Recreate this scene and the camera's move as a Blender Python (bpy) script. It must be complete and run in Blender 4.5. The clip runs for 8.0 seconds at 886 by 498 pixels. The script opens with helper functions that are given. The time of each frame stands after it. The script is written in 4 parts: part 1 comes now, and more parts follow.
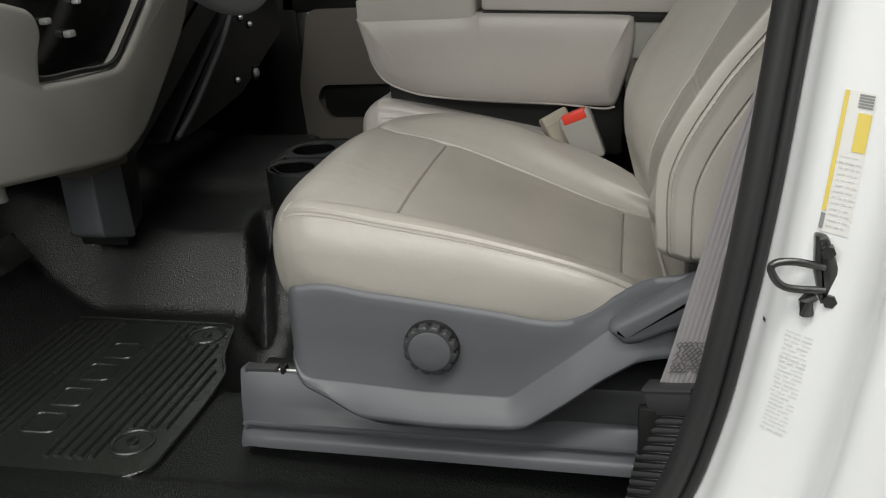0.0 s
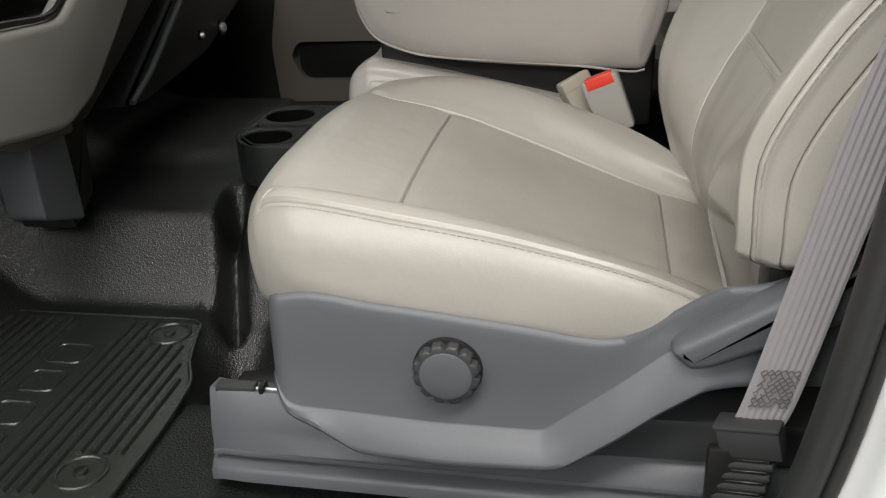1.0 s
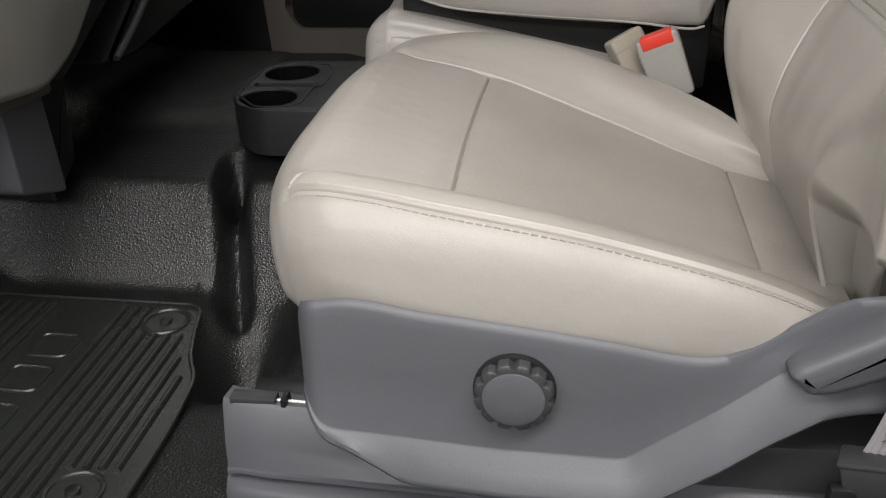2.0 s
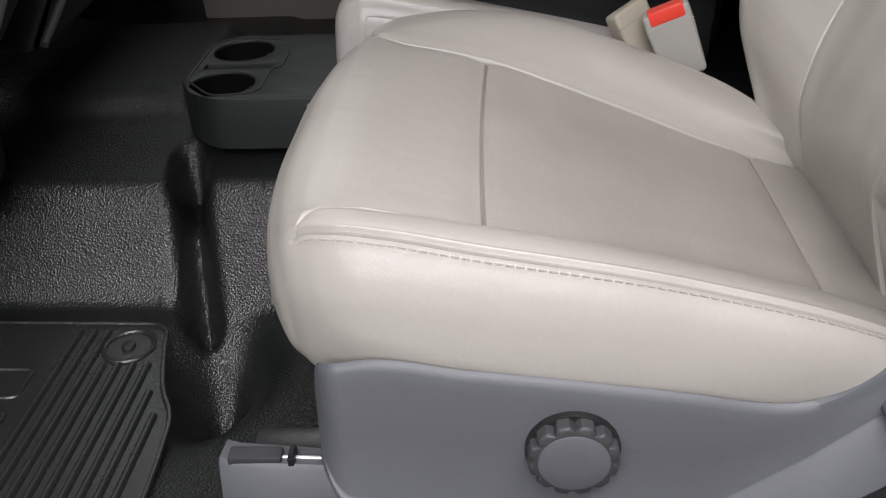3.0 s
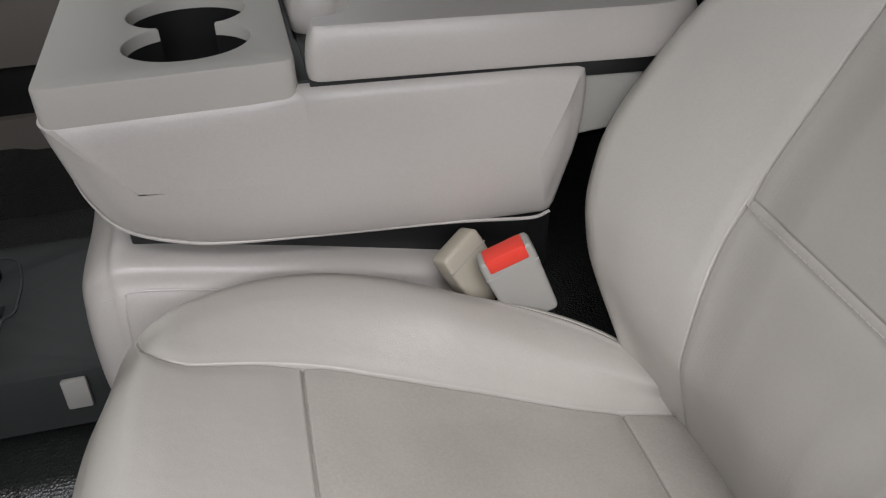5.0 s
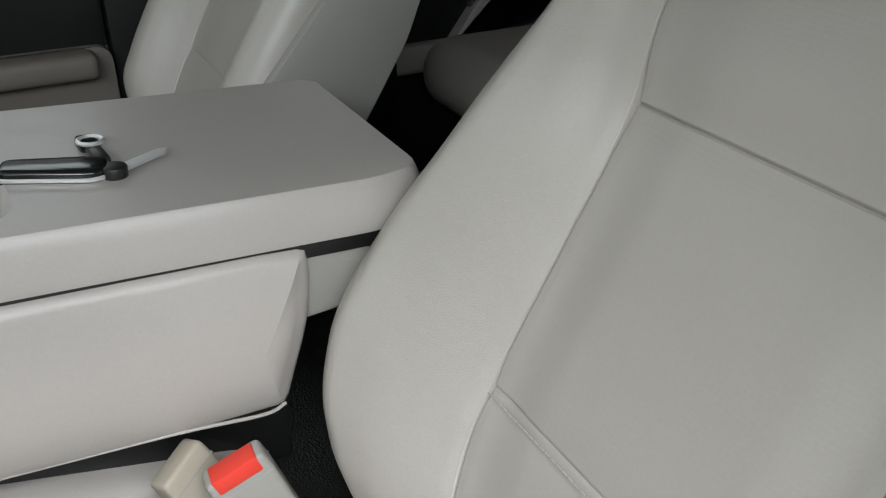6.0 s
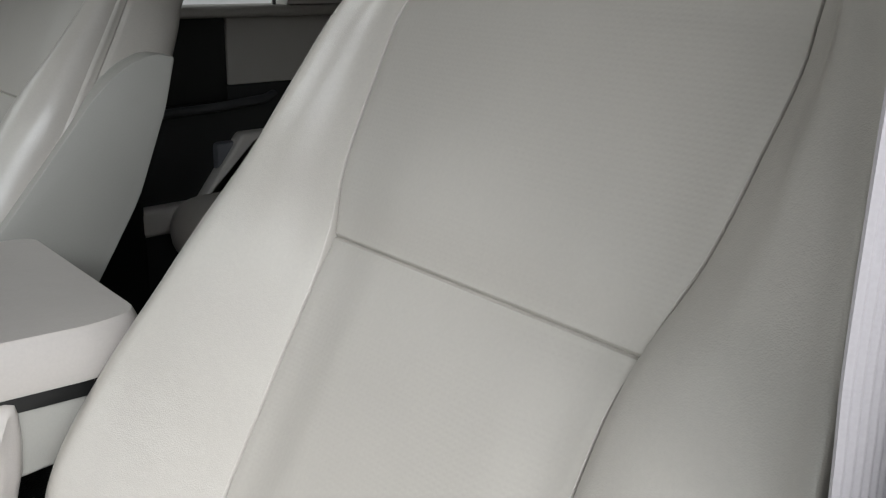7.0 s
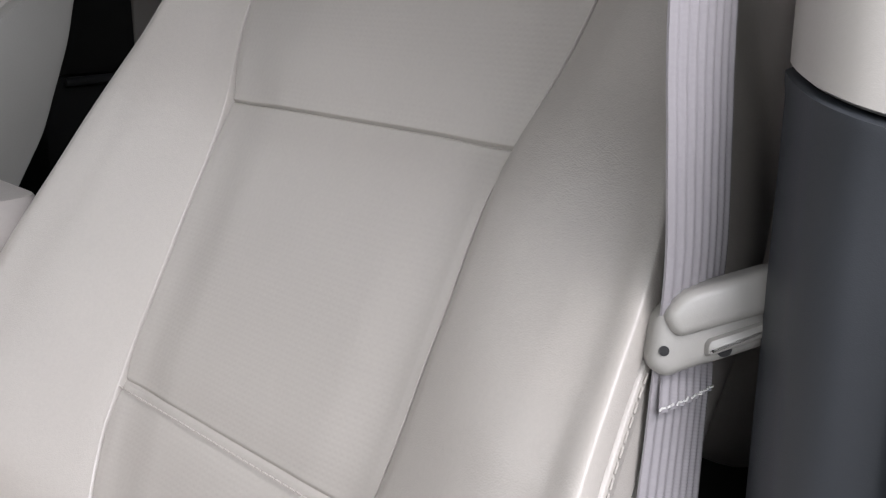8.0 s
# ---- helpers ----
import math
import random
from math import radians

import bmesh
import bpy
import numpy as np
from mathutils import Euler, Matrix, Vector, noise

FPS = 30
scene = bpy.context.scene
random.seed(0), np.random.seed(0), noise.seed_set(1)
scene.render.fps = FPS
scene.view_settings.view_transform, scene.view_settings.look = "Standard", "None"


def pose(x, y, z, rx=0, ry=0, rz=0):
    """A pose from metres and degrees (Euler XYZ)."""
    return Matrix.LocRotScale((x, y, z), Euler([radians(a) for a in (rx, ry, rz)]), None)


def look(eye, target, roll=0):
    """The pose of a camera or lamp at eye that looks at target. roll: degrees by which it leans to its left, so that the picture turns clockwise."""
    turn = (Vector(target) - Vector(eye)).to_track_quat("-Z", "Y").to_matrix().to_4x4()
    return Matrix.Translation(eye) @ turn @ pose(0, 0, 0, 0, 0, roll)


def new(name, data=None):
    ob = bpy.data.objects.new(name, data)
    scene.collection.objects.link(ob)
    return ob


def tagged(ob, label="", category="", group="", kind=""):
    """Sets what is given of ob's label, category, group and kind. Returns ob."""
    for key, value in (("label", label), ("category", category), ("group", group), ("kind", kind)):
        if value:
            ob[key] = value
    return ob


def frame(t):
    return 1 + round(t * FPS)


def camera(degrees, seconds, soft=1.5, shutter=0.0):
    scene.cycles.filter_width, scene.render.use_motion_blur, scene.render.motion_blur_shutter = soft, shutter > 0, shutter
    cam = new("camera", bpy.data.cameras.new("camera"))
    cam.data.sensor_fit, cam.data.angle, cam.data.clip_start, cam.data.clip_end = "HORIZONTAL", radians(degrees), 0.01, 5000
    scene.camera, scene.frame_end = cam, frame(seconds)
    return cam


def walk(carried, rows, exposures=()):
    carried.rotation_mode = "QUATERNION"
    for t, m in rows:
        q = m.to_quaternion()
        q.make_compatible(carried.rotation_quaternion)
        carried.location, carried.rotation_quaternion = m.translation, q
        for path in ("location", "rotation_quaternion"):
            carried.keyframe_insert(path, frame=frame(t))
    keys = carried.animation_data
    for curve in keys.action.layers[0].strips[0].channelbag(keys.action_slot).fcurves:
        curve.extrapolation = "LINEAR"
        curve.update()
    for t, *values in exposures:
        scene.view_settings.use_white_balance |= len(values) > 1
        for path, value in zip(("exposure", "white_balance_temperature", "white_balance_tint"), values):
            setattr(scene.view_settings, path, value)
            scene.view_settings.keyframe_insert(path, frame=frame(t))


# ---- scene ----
cam = camera(53.2, 8.0, soft=1.2)
PATH = [
    (0, (0.286, -0.074, 0.726), (-0.125, 1.736, -0.019), -3.73),
    (0.5, (0.232, -0.02, 0.72), (-0.128, 1.781, -0.072), -3.15),
    (1, (0.194, 0.125, 0.686), (-0.147, 1.911, -0.147), -3.04),
    (1.5, (0.153, 0.211, 0.666), (-0.17, 1.977, -0.214), -2.64),
    (3, (-0.002, 0.386, 0.683), (-0.124, 2.078, -0.377), -2.66),
    (3.5, (-0.006, 0.495, 0.737), (-0.036, 2.161, -0.369), -3.29),
    (4, (0.003, 0.597, 0.764), (0.04, 2.243, -0.372), -3.07),
    (5.3, (-0.016, 0.767, 0.852), (0.47, 2.361, -0.254), -1.84),
    (5.5, (0.01, 0.786, 0.847), (0.587, 2.382, -0.212), -1.75),
    (6, (0.081, 0.835, 0.876), (0.915, 2.373, -0.092), 0.19),
    (6.5, (0.091, 0.81, 0.885), (1.228, 2.288, 0.163), 2.01),
    (7, (0.098, 0.758, 0.874), (1.403, 2.136, 0.242), 1.68),
    (7.5, (0.088, 0.72, 0.825), (1.476, 2.031, 0.227), 1.09),
    (7.7, (0.079, 0.706, 0.795), (1.487, 1.999, 0.208), 0.77),
    (8, (0.068, 0.69, 0.759), (1.498, 1.961, 0.173), 1.06),
]
walk(cam, [(t, look(eye, target, roll)) for t, eye, target, roll in PATH],
     [(0, -0.5, 6650, 7), (0.5, -0.05, 6600, 8), (1.0, -0.08, 6700, 9), (1.6, -0.10, 6700, 11), (3, 0.03, 6400, 15), (4, 0.0, 6400, 15), (5.5, 0.0, 6200, 11),
      (6, 0.34, 6150, 8), (6.5, 0.70, 6120, 6), (7.0, 0.90, 6200, 10), (7.5, 0.90, 6200, 14), (8, 0.68, 6180, 17)])

# ---- world and light ----
world = bpy.data.worlds.new("world")
scene.world = world
world.use_nodes = True
world.node_tree.nodes["Background"].inputs[0].default_value = (0.9, 0.95, 1.0, 1)
world.node_tree.nodes["Background"].inputs[1].default_value = 0.04


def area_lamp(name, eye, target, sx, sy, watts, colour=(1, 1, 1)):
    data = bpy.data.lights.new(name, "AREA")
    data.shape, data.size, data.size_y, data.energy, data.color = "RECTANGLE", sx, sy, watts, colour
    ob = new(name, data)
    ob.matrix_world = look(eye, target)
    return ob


# ---- materials ----
def material(name, colour, rough=0.5, grain=0.0, grain_size=400.0, vary=0.08, metal=0.0, coat=0.0, spec=0.5, blotch=6.0, weave=None, dents=0.0):
    """Principled surface with blotchy tone, fine grain in tone, roughness and relief, at real-world size."""
    m = bpy.data.materials.new(name)
    m.use_nodes = True
    nt = m.node_tree
    b = nt.nodes["Principled BSDF"]
    b.inputs["Roughness"].default_value = rough
    b.inputs["Metallic"].default_value = metal
    b.inputs["Coat Weight"].default_value = coat
    b.inputs["Coat Roughness"].default_value = 0.08
    b.inputs["Specular IOR Level"].default_value = spec
    co = nt.nodes.new("ShaderNodeTexCoord")
    n1 = nt.nodes.new("ShaderNodeTexNoise")
    n1.inputs["Scale"].default_value, n1.inputs["Detail"].default_value = blotch, 4
    n2 = nt.nodes.new("ShaderNodeTexNoise")
    n2.inputs["Scale"].default_value, n2.inputs["Detail"].default_value = grain_size * 0.35, 2
    nt.links.new(co.outputs["Object"], n1.inputs["Vector"])
    nt.links.new(co.outputs["Object"], n2.inputs["Vector"])
    add = nt.nodes.new("ShaderNodeMath")
    add.operation = "MULTIPLY_ADD"
    nt.links.new(n2.outputs["Fac"], add.inputs[0])
    add.inputs[1].default_value = 0.5
    nt.links.new(n1.outputs["Fac"], add.inputs[2])
    ramp = nt.nodes.new("ShaderNodeMapRange")
    ramp.inputs["From Min"].default_value, ramp.inputs["From Max"].default_value = 0.45, 1.05
    ramp.inputs["To Min"].default_value, ramp.inputs["To Max"].default_value = 1 - vary, 1 + vary
    nt.links.new(add.outputs[0], ramp.inputs["Value"])
    mul = nt.nodes.new("ShaderNodeVectorMath")
    mul.operation = "SCALE"
    mul.inputs[0].default_value = colour
    nt.links.new(ramp.outputs[0], mul.inputs["Scale"])
    nt.links.new(mul.outputs[0], b.inputs["Base Color"])
    rr = nt.nodes.new("ShaderNodeMapRange")
    rr.inputs["From Min"].default_value, rr.inputs["From Max"].default_value = 0.3, 0.7
    rr.inputs["To Min"].default_value, rr.inputs["To Max"].default_value = max(rough - 0.025, 0.02), min(rough + 0.025, 1)
    nt.links.new(n1.outputs["Fac"], rr.inputs["Value"])
    nt.links.new(rr.outputs[0], b.inputs["Roughness"])
    if grain or weave:
        bump = nt.nodes.new("ShaderNodeBump")
        bump.inputs["Strength"].default_value, bump.inputs["Distance"].default_value = 1.0, grain or 0.0003
        if weave:
            w = nt.nodes.new("ShaderNodeTexWave")
            w.wave_type, w.bands_direction = "BANDS", weave[0]
            w.inputs["Scale"].default_value, w.inputs["Distortion"].default_value = weave[1], 0.3
            nt.links.new(co.outputs["Object"], w.inputs["Vector"])
            height = w.outputs["Fac"]
            if len(weave) > 2:
                w2 = nt.nodes.new("ShaderNodeTexWave")
                w2.wave_type, w2.bands_direction = "BANDS", weave[2]
                w2.inputs["Scale"].default_value, w2.inputs["Distortion"].default_value = weave[1] * 0.7, 0.3
                nt.links.new(co.outputs["Object"], w2.inputs["Vector"])
                both = nt.nodes.new("ShaderNodeMath")
                both.operation = "MULTIPLY"
                nt.links.new(w.outputs["Fac"], both.inputs[0])
                nt.links.new(w2.outputs["Fac"], both.inputs[1])
                height = both.outputs[0]
            nt.links.new(height, bump.inputs["Height"])
        else:
            v = nt.nodes.new("ShaderNodeTexVoronoi")
            v.feature, v.distance = "F1", "EUCLIDEAN"
            v.inputs["Scale"].default_value = grain_size
            n3 = nt.nodes.new("ShaderNodeTexNoise")
            n3.inputs["Scale"].default_value = grain_size * 0.5
            nt.links.new(co.outputs["Object"], v.inputs["Vector"])
            nt.links.new(co.outputs["Object"], n3.inputs["Vector"])
            mix = nt.nodes.new("ShaderNodeMath")
            mix.operation = "MULTIPLY_ADD"
            mix.inputs[1].default_value = 0.7
            nt.links.new(n3.outputs["Fac"], mix.inputs[0])
            nt.links.new(v.outputs["Distance"], mix.inputs[2])
            nt.links.new(mix.outputs[0], bump.inputs["Height"])
        nt.links.new(bump.outputs[0], b.inputs["Normal"])
        if dents:
            n4 = nt.nodes.new("ShaderNodeTexNoise")
            n4.inputs["Scale"].default_value, n4.inputs["Detail"].default_value = 26, 2
            nt.links.new(co.outputs["Object"], n4.inputs["Vector"])
            soft = nt.nodes.new("ShaderNodeBump")
            soft.inputs["Strength"].default_value, soft.inputs["Distance"].default_value = 1.0, dents
            nt.links.new(n4.outputs["Fac"], soft.inputs["Height"])
            nt.links.new(soft.outputs[0], bump.inputs["Normal"])
    return m


BEIGE = (0.40, 0.375, 0.34)
seat_vinyl = material("seat vinyl", BEIGE, 0.34, 0.00009, 1000, 0.06, dents=0.0012, spec=0.65)
console_vinyl = material("console vinyl", (0.455, 0.425, 0.397), 0.30, 0.00006, 1000, 0.06, dents=0.0009)
seat_insert = material("ribbed seat insert vinyl", (0.385, 0.362, 0.328), 0.42, 0.00007, 900, 0.05, weave=("Z", 88, "Y"))
cushion_insert = material("worn seat insert vinyl", (0.362, 0.338, 0.303), 0.40, 0.00006, 1100, 0.15, blotch=7.0, dents=0.0005)
dash_grey = material("grey moulded dashboard plastic", (0.32, 0.312, 0.285), 0.5, 0.0001, 1200, 0.05)
trim_beige = material("beige moulded plastic", (0.43, 0.41, 0.375), 0.55, 0.00004, 1500, 0.04)
tan_plastic = material("tan moulded plastic", (0.40, 0.36, 0.29), 0.45, 0.00005, 1400, 0.05)
pillar_grey = material("dark slate pillar plastic", (0.029, 0.033, 0.038), 0.5, 0.00005, 1500, 0.06)
# Trim beige with the far door's shade put into it; dash clip shares it.
shaded_trim = material("shaded beige moulding", (0.145, 0.13, 0.113), 0.6, 0.0001, 1200, 0.05)
shield_grey = material("dark grey moulded plastic", (0.104, 0.108, 0.119), 0.43, 0.00008, 1500, 0.06)
trim_dark = material("charcoal plastic", (0.045, 0.046, 0.048), 0.42, 0.0001, 1300, 0.08)
black_plastic = material("black plastic", (0.012, 0.012, 0.012), 0.4, 0.00006, 1500, 0.1)
gloss_black = material("glossy black plastic", (0.01, 0.01, 0.01), 0.15, 0, 400, 0.05)
floor_vinyl = material("black grained floor vinyl", (0.010, 0.0115, 0.0106), 0.34, 0.0010, 360, 0.3, spec=0.8)
cup_plastic = material("black cup holder plastic", (0.022, 0.025, 0.024), 0.48, 0.00006, 1500, 0.08)
mat_rubber = material("black rubber", (0.020, 0.0225, 0.0202), 0.27, 0.0002, 900, 0.15, spec=0.9)
belt_web = material("grey belt webbing", (0.29, 0.275, 0.285), 0.6, 0.00006, 1400, 0.08, weave=("DIAGONAL", 260))
belt_grey = material("grey moulded plastic", (0.33, 0.32, 0.295), 0.38, 0.00004, 1500, 0.04)
red_plastic = material("red button plastic", (0.75, 0.05, 0.03), 0.4, 0, 400, 0.04)
seal_rubber = material("black rubber seal", (0.022, 0.022, 0.023), 0.5, 0.00012, 900, 0.1)
white_paint = material("white body paint", (0.84, 0.845, 0.855), 0.25, 0, 300, 0.015, coat=0.6)
dark_metal = material("dark plated steel", (0.12, 0.12, 0.12), 0.3, 0.00008, 500, 0.2, metal=0.9)
bright_metal = material("bright steel", (0.85, 0.85, 0.84), 0.38, 0, 300, 0.05, metal=0.6)
thread = material("seam thread", (0.47, 0.44, 0.405), 0.6, 0, 500, 0.05)
dark_thread = material("dark thread", (0.12, 0.115, 0.11), 0.7, 0, 500, 0.05)
roof_cloth = material("grey headliner cloth", (0.3, 0.3, 0.29), 0.9, 0.0002, 800, 0.04)
paper_white = material("label paper", (0.75, 0.74, 0.72), 0.4, 0, 300, 0.03)
yellow_ink = material("yellow label print", (0.74, 0.58, 0.13), 0.45, 0, 300, 0.03)
grey_ink = material("grey label print", (0.25, 0.25, 0.25), 0.5, 0, 300, 0.03)
pale_ink = material("pale label print", (0.63, 0.63, 0.625), 0.5, 0, 300, 0.03)
concrete = material("garage concrete", (0.3, 0.3, 0.29), 0.7, 0.0005, 60, 0.1)
wall_paint = material("garage wall paint", (0.7, 0.7, 0.69), 0.7, 0.0002, 100, 0.03)


# ---- mesh helpers ----
def part(name, bm, mat, parent=None, label="", smooth=True):
    me = bpy.data.meshes.new(name)
    bmesh.ops.recalc_face_normals(bm, faces=bm.faces)
    bm.to_mesh(me)
    bm.free()
    me.materials.append(mat)
    for p in me.polygons:
        p.use_smooth = smooth
    if smooth:
        me.set_sharp_from_angle(angle=radians(42))
    ob = new(name, me)
    if parent:
        ob.parent = parent
    if label:
        ob["label"] = label
    return ob


def thing(name, label, category, group="", kind="", at=(0, 0, 0)):
    ob = new(name)
    ob.empty_display_size = 0.05
    ob.location = at
    return tagged(ob, label, category, group, kind)


def spline(pts, n):
    """n points evenly along a Catmull-Rom curve through pts."""
    p = [np.array(q, float) for q in pts]
    p = [2 * p[0] - p[1]] + p + [2 * p[-1] - p[-2]]
    out = []
    for i in range(n):
        s = i / (n - 1) * (len(p) - 3)
        k = min(int(s), len(p) - 4)
        f = s - k
        a, b, c, d = p[k:k + 4]
        out.append(0.5 * (2 * b + (c - a) * f + (2 * a - 5 * b + 4 * c - d) * f * f + (3 * b - a - 3 * c + d) * f ** 3))
    return out


def spline_at(pts, us):
    """The same curve read at the places us, 0 to 1."""
    p = [np.array(q, float) for q in pts]
    p = [2 * p[0] - p[1]] + p + [2 * p[-1] - p[-2]]
    out = []
    for u in us:
        s = u * (len(p) - 3)
        k = min(int(s), len(p) - 4)
        f = s - k
        a, b, c, d = p[k:k + 4]
        out.append(0.5 * (2 * b + (c - a) * f + (2 * a - 5 * b + 4 * c - d) * f * f + (3 * b - a - 3 * c + d) * f ** 3))
    return out


def finer(a, b, n, places, reach, m):
    """n even places from a to b, with m more round each of some places."""
    out = set(np.round(np.linspace(a, b, n), 6))
    for c in places:
        out |= {round(float(v), 6) for v in np.linspace(c - reach, c + reach, m) if a <= v <= b}
    return sorted(out)


def hermite(keys, vals, xs):
    """A smooth curve through vals at uneven keys, read at xs."""
    k, v = np.array(keys, float), np.array(vals, float)
    m = np.zeros_like(v)
    d = (v[1:] - v[:-1]) / (k[1:] - k[:-1])[:, None]
    w = (k[1:] - k[:-1])[:, None]
    m[1:-1] = (d[:-1] * w[1:] + d[1:] * w[:-1]) / (w[1:] + w[:-1])
    m[0], m[-1] = d[0], d[-1]
    out = []
    for x in xs:
        i = min(max(int(np.searchsorted(k, x)) - 1, 0), len(k) - 2)
        h = k[i + 1] - k[i]
        f = (x - k[i]) / h
        out.append((2 * f ** 3 - 3 * f * f + 1) * v[i] + (f ** 3 - 2 * f * f + f) * h * m[i] + (3 * f * f - 2 * f ** 3) * v[i + 1] + (f ** 3 - f * f) * h * m[i + 1])
    return out


def grid(rows, closed=False, caps=False):
    """A skin over rows of points; closed joins each row's ends; caps close the first and last row."""
    bm = bmesh.new()
    vs = [[bm.verts.new(tuple(p)) for p in r] for r in rows]
    m = len(rows[0])
    for i in range(len(rows) - 1):
        for j in range(m if closed else m - 1):
            k = (j + 1) % m
            bm.faces.new((vs[i][j], vs[i][k], vs[i + 1][k], vs[i + 1][j]))
    if caps:
        bm.faces.new(vs[0])
        bm.faces.new(vs[-1])
    return bm


def box(x0, x1, y0, y1, z0, z1, r=0.004, seg=2, bm=None, m=None):
    bm = bm or bmesh.new()
    g = bmesh.ops.create_cube(bm, size=1)
    vs = g["verts"]
    bmesh.ops.scale(bm, vec=(x1 - x0, y1 - y0, z1 - z0), verts=vs)
    bmesh.ops.translate(bm, vec=((x0 + x1) / 2, (y0 + y1) / 2, (z0 + z1) / 2), verts=vs)
    if r:
        es = list({e for v in vs for e in v.link_edges})
        out = bmesh.ops.bevel(bm, geom=es, offset=r, segments=seg, profile=0.5, affect="EDGES")
        vs = list({v for f in out["faces"] for v in f.verts} | {v for v in vs if v.is_valid})
    if m:
        bmesh.ops.transform(bm, matrix=m, verts=vs)
    return bm


def prism(outline, y0, y1, r=0.0, seg=2, axis="y"):
    """Outline in two axes, drawn out along the third, with rounded rims."""
    def at(p, d):
        return {"y": (p[0], d, p[1]), "z": (p[0], p[1], d), "x": (d, p[0], p[1])}[axis]
    bm = bmesh.new()
    a = [bm.verts.new(at(p, y0)) for p in outline]
    b = [bm.verts.new(at(p, y1)) for p in outline]
    n = len(outline)
    f1, f2 = bm.faces.new(a), bm.faces.new(b[::-1])
    for i in range(n):
        bm.faces.new((a[i], b[i], b[(i + 1) % n], a[(i + 1) % n]))
    bmesh.ops.recalc_face_normals(bm, faces=bm.faces)
    if r:
        bmesh.ops.bevel(bm, geom=list(set(f1.edges) | set(f2.edges)), offset=r, segments=seg, profile=0.5, affect="EDGES")
    return bm


def tube(path, r, n=10, caps=True, flat=None):
    """A round or oval bar along a path."""
    path = [Vector(p) for p in path]
    rows = []
    up = Vector((0.13, 0.31, 0.94))
    for i, p in enumerate(path):
        t = (path[min(i + 1, len(path) - 1)] - path[max(i - 1, 0)]).normalized()
        a = t.cross(up).normalized()
        b = a.cross(t)
        rr = r[i] if isinstance(r, (list, tuple)) else r
        rows.append([p + a * rr * math.cos(k * 2 * math.pi / n) + b * (flat or rr) * math.sin(k * 2 * math.pi / n) for k in range(n)])
    return grid(rows, True, caps)


def stitches(name, path, parent, step=0.0065, length=0.0045, r=0.0006, mat=None):
    """A row of short threads along a path."""
    pts = [Vector(p) for p in path]
    bm = bmesh.new()
    d, need = 0.0, 0.0
    for a, b in zip(pts, pts[1:]):
        seg = (b - a).length
        while need < d + seg:
            c = a + (b - a) * ((need - d) / seg)
            t = (b - a).normalized()
            q = t.to_track_quat("X", "Z").to_matrix().to_4x4()
            g = bmesh.ops.create_cube(bm, size=1)["verts"]
            bmesh.ops.transform(bm, matrix=Matrix.Translation(c) @ q @ Matrix.Diagonal((length, 2 * r, 2 * r, 1)), verts=g)
            need += step
        d += seg
    return part(name, bm, mat or thread, parent)


def rounded(pts, r, n=5):
    """An outline whose corners are rounded by r (one radius, or one a corner)."""
    out = []
    m = len(pts)
    for i in range(m):
        p, a, b = Vector(pts[i]), Vector(pts[i - 1]), Vector(pts[(i + 1) % m])
        rr = r[i] if isinstance(r, (list, tuple)) else r
        u, w = (a - p), (b - p)
        k = min(rr, u.length * 0.45, w.length * 0.45)
        s, e = p + u.normalized() * k, p + w.normalized() * k
        for j in range(n + 1):
            f = j / n
            out.append(tuple((1 - f) ** 2 * s + 2 * f * (1 - f) * p + f * f * e))
    return out


def offset_loop(pts, d):
    """The closed outline moved inwards by d."""
    n = len(pts)
    area = sum(pts[i][0] * pts[(i + 1) % n][1] - pts[(i + 1) % n][0] * pts[i][1] for i in range(n))
    sign = 1 if area > 0 else -1
    out = []
    for i in range(n):
        a, c, e = Vector(pts[i - 1]), Vector(pts[i]), Vector(pts[(i + 1) % n])
        t = ((c - a).normalized() + (e - c).normalized()).normalized()
        out.append((c.x - t.y * d * sign, c.y + t.x * d * sign))
    return out


def plate(outline, holes, z, thick, depth, axis="z", floor=True, r=0.0):
    """A thick plate with wells cut into it: outline and holes in two axes, face at z, wells of the given depth, rims rounded by r."""
    def at(p, d):
        return {"z": (p[0], p[1], d), "y": (p[0], d, p[1]), "x": (d, p[0], p[1])}[axis]
    bm = bmesh.new()
    shapes = [outline] + holes
    tops = [offset_loop(o, r if i == 0 else -r) for i, o in enumerate(shapes)]
    loops = [[bm.verts.new(at(p, z)) for p in o] for o in tops]
    es = []
    for lp in loops:
        es += [bm.edges.new((lp[i], lp[(i + 1) % len(lp)])) for i in range(len(lp))]
    bmesh.ops.triangle_fill(bm, use_beauty=True, use_dissolve=False, edges=es)
    for i, (lp, o, d) in enumerate(zip(loops, shapes, [thick] + list(depth))):
        rings = [lp]
        if r:
            rings.append([bm.verts.new(at(p, z - r * .3)) for p in offset_loop(o, (r if i == 0 else -r) * .3)])
            rings.append([bm.verts.new(at(p, z - r)) for p in o])
        rings.append([bm.verts.new(at(p, z - d)) for p in o])
        for p, q in zip(rings, rings[1:]):
            for j in range(len(p)):
                k = (j + 1) % len(p)
                bm.faces.new((p[j], p[k], q[k], q[j]))
        if floor:
            bm.faces.new(rings[-1])
    return bm


def circle(cx, cy, r, n=40, a0=0.0, a1=2 * math.pi):
    return [(cx + r * math.cos(a0 + (a1 - a0) * k / n), cy + r * math.sin(a0 + (a1 - a0) * k / n)) for k in range(n)]


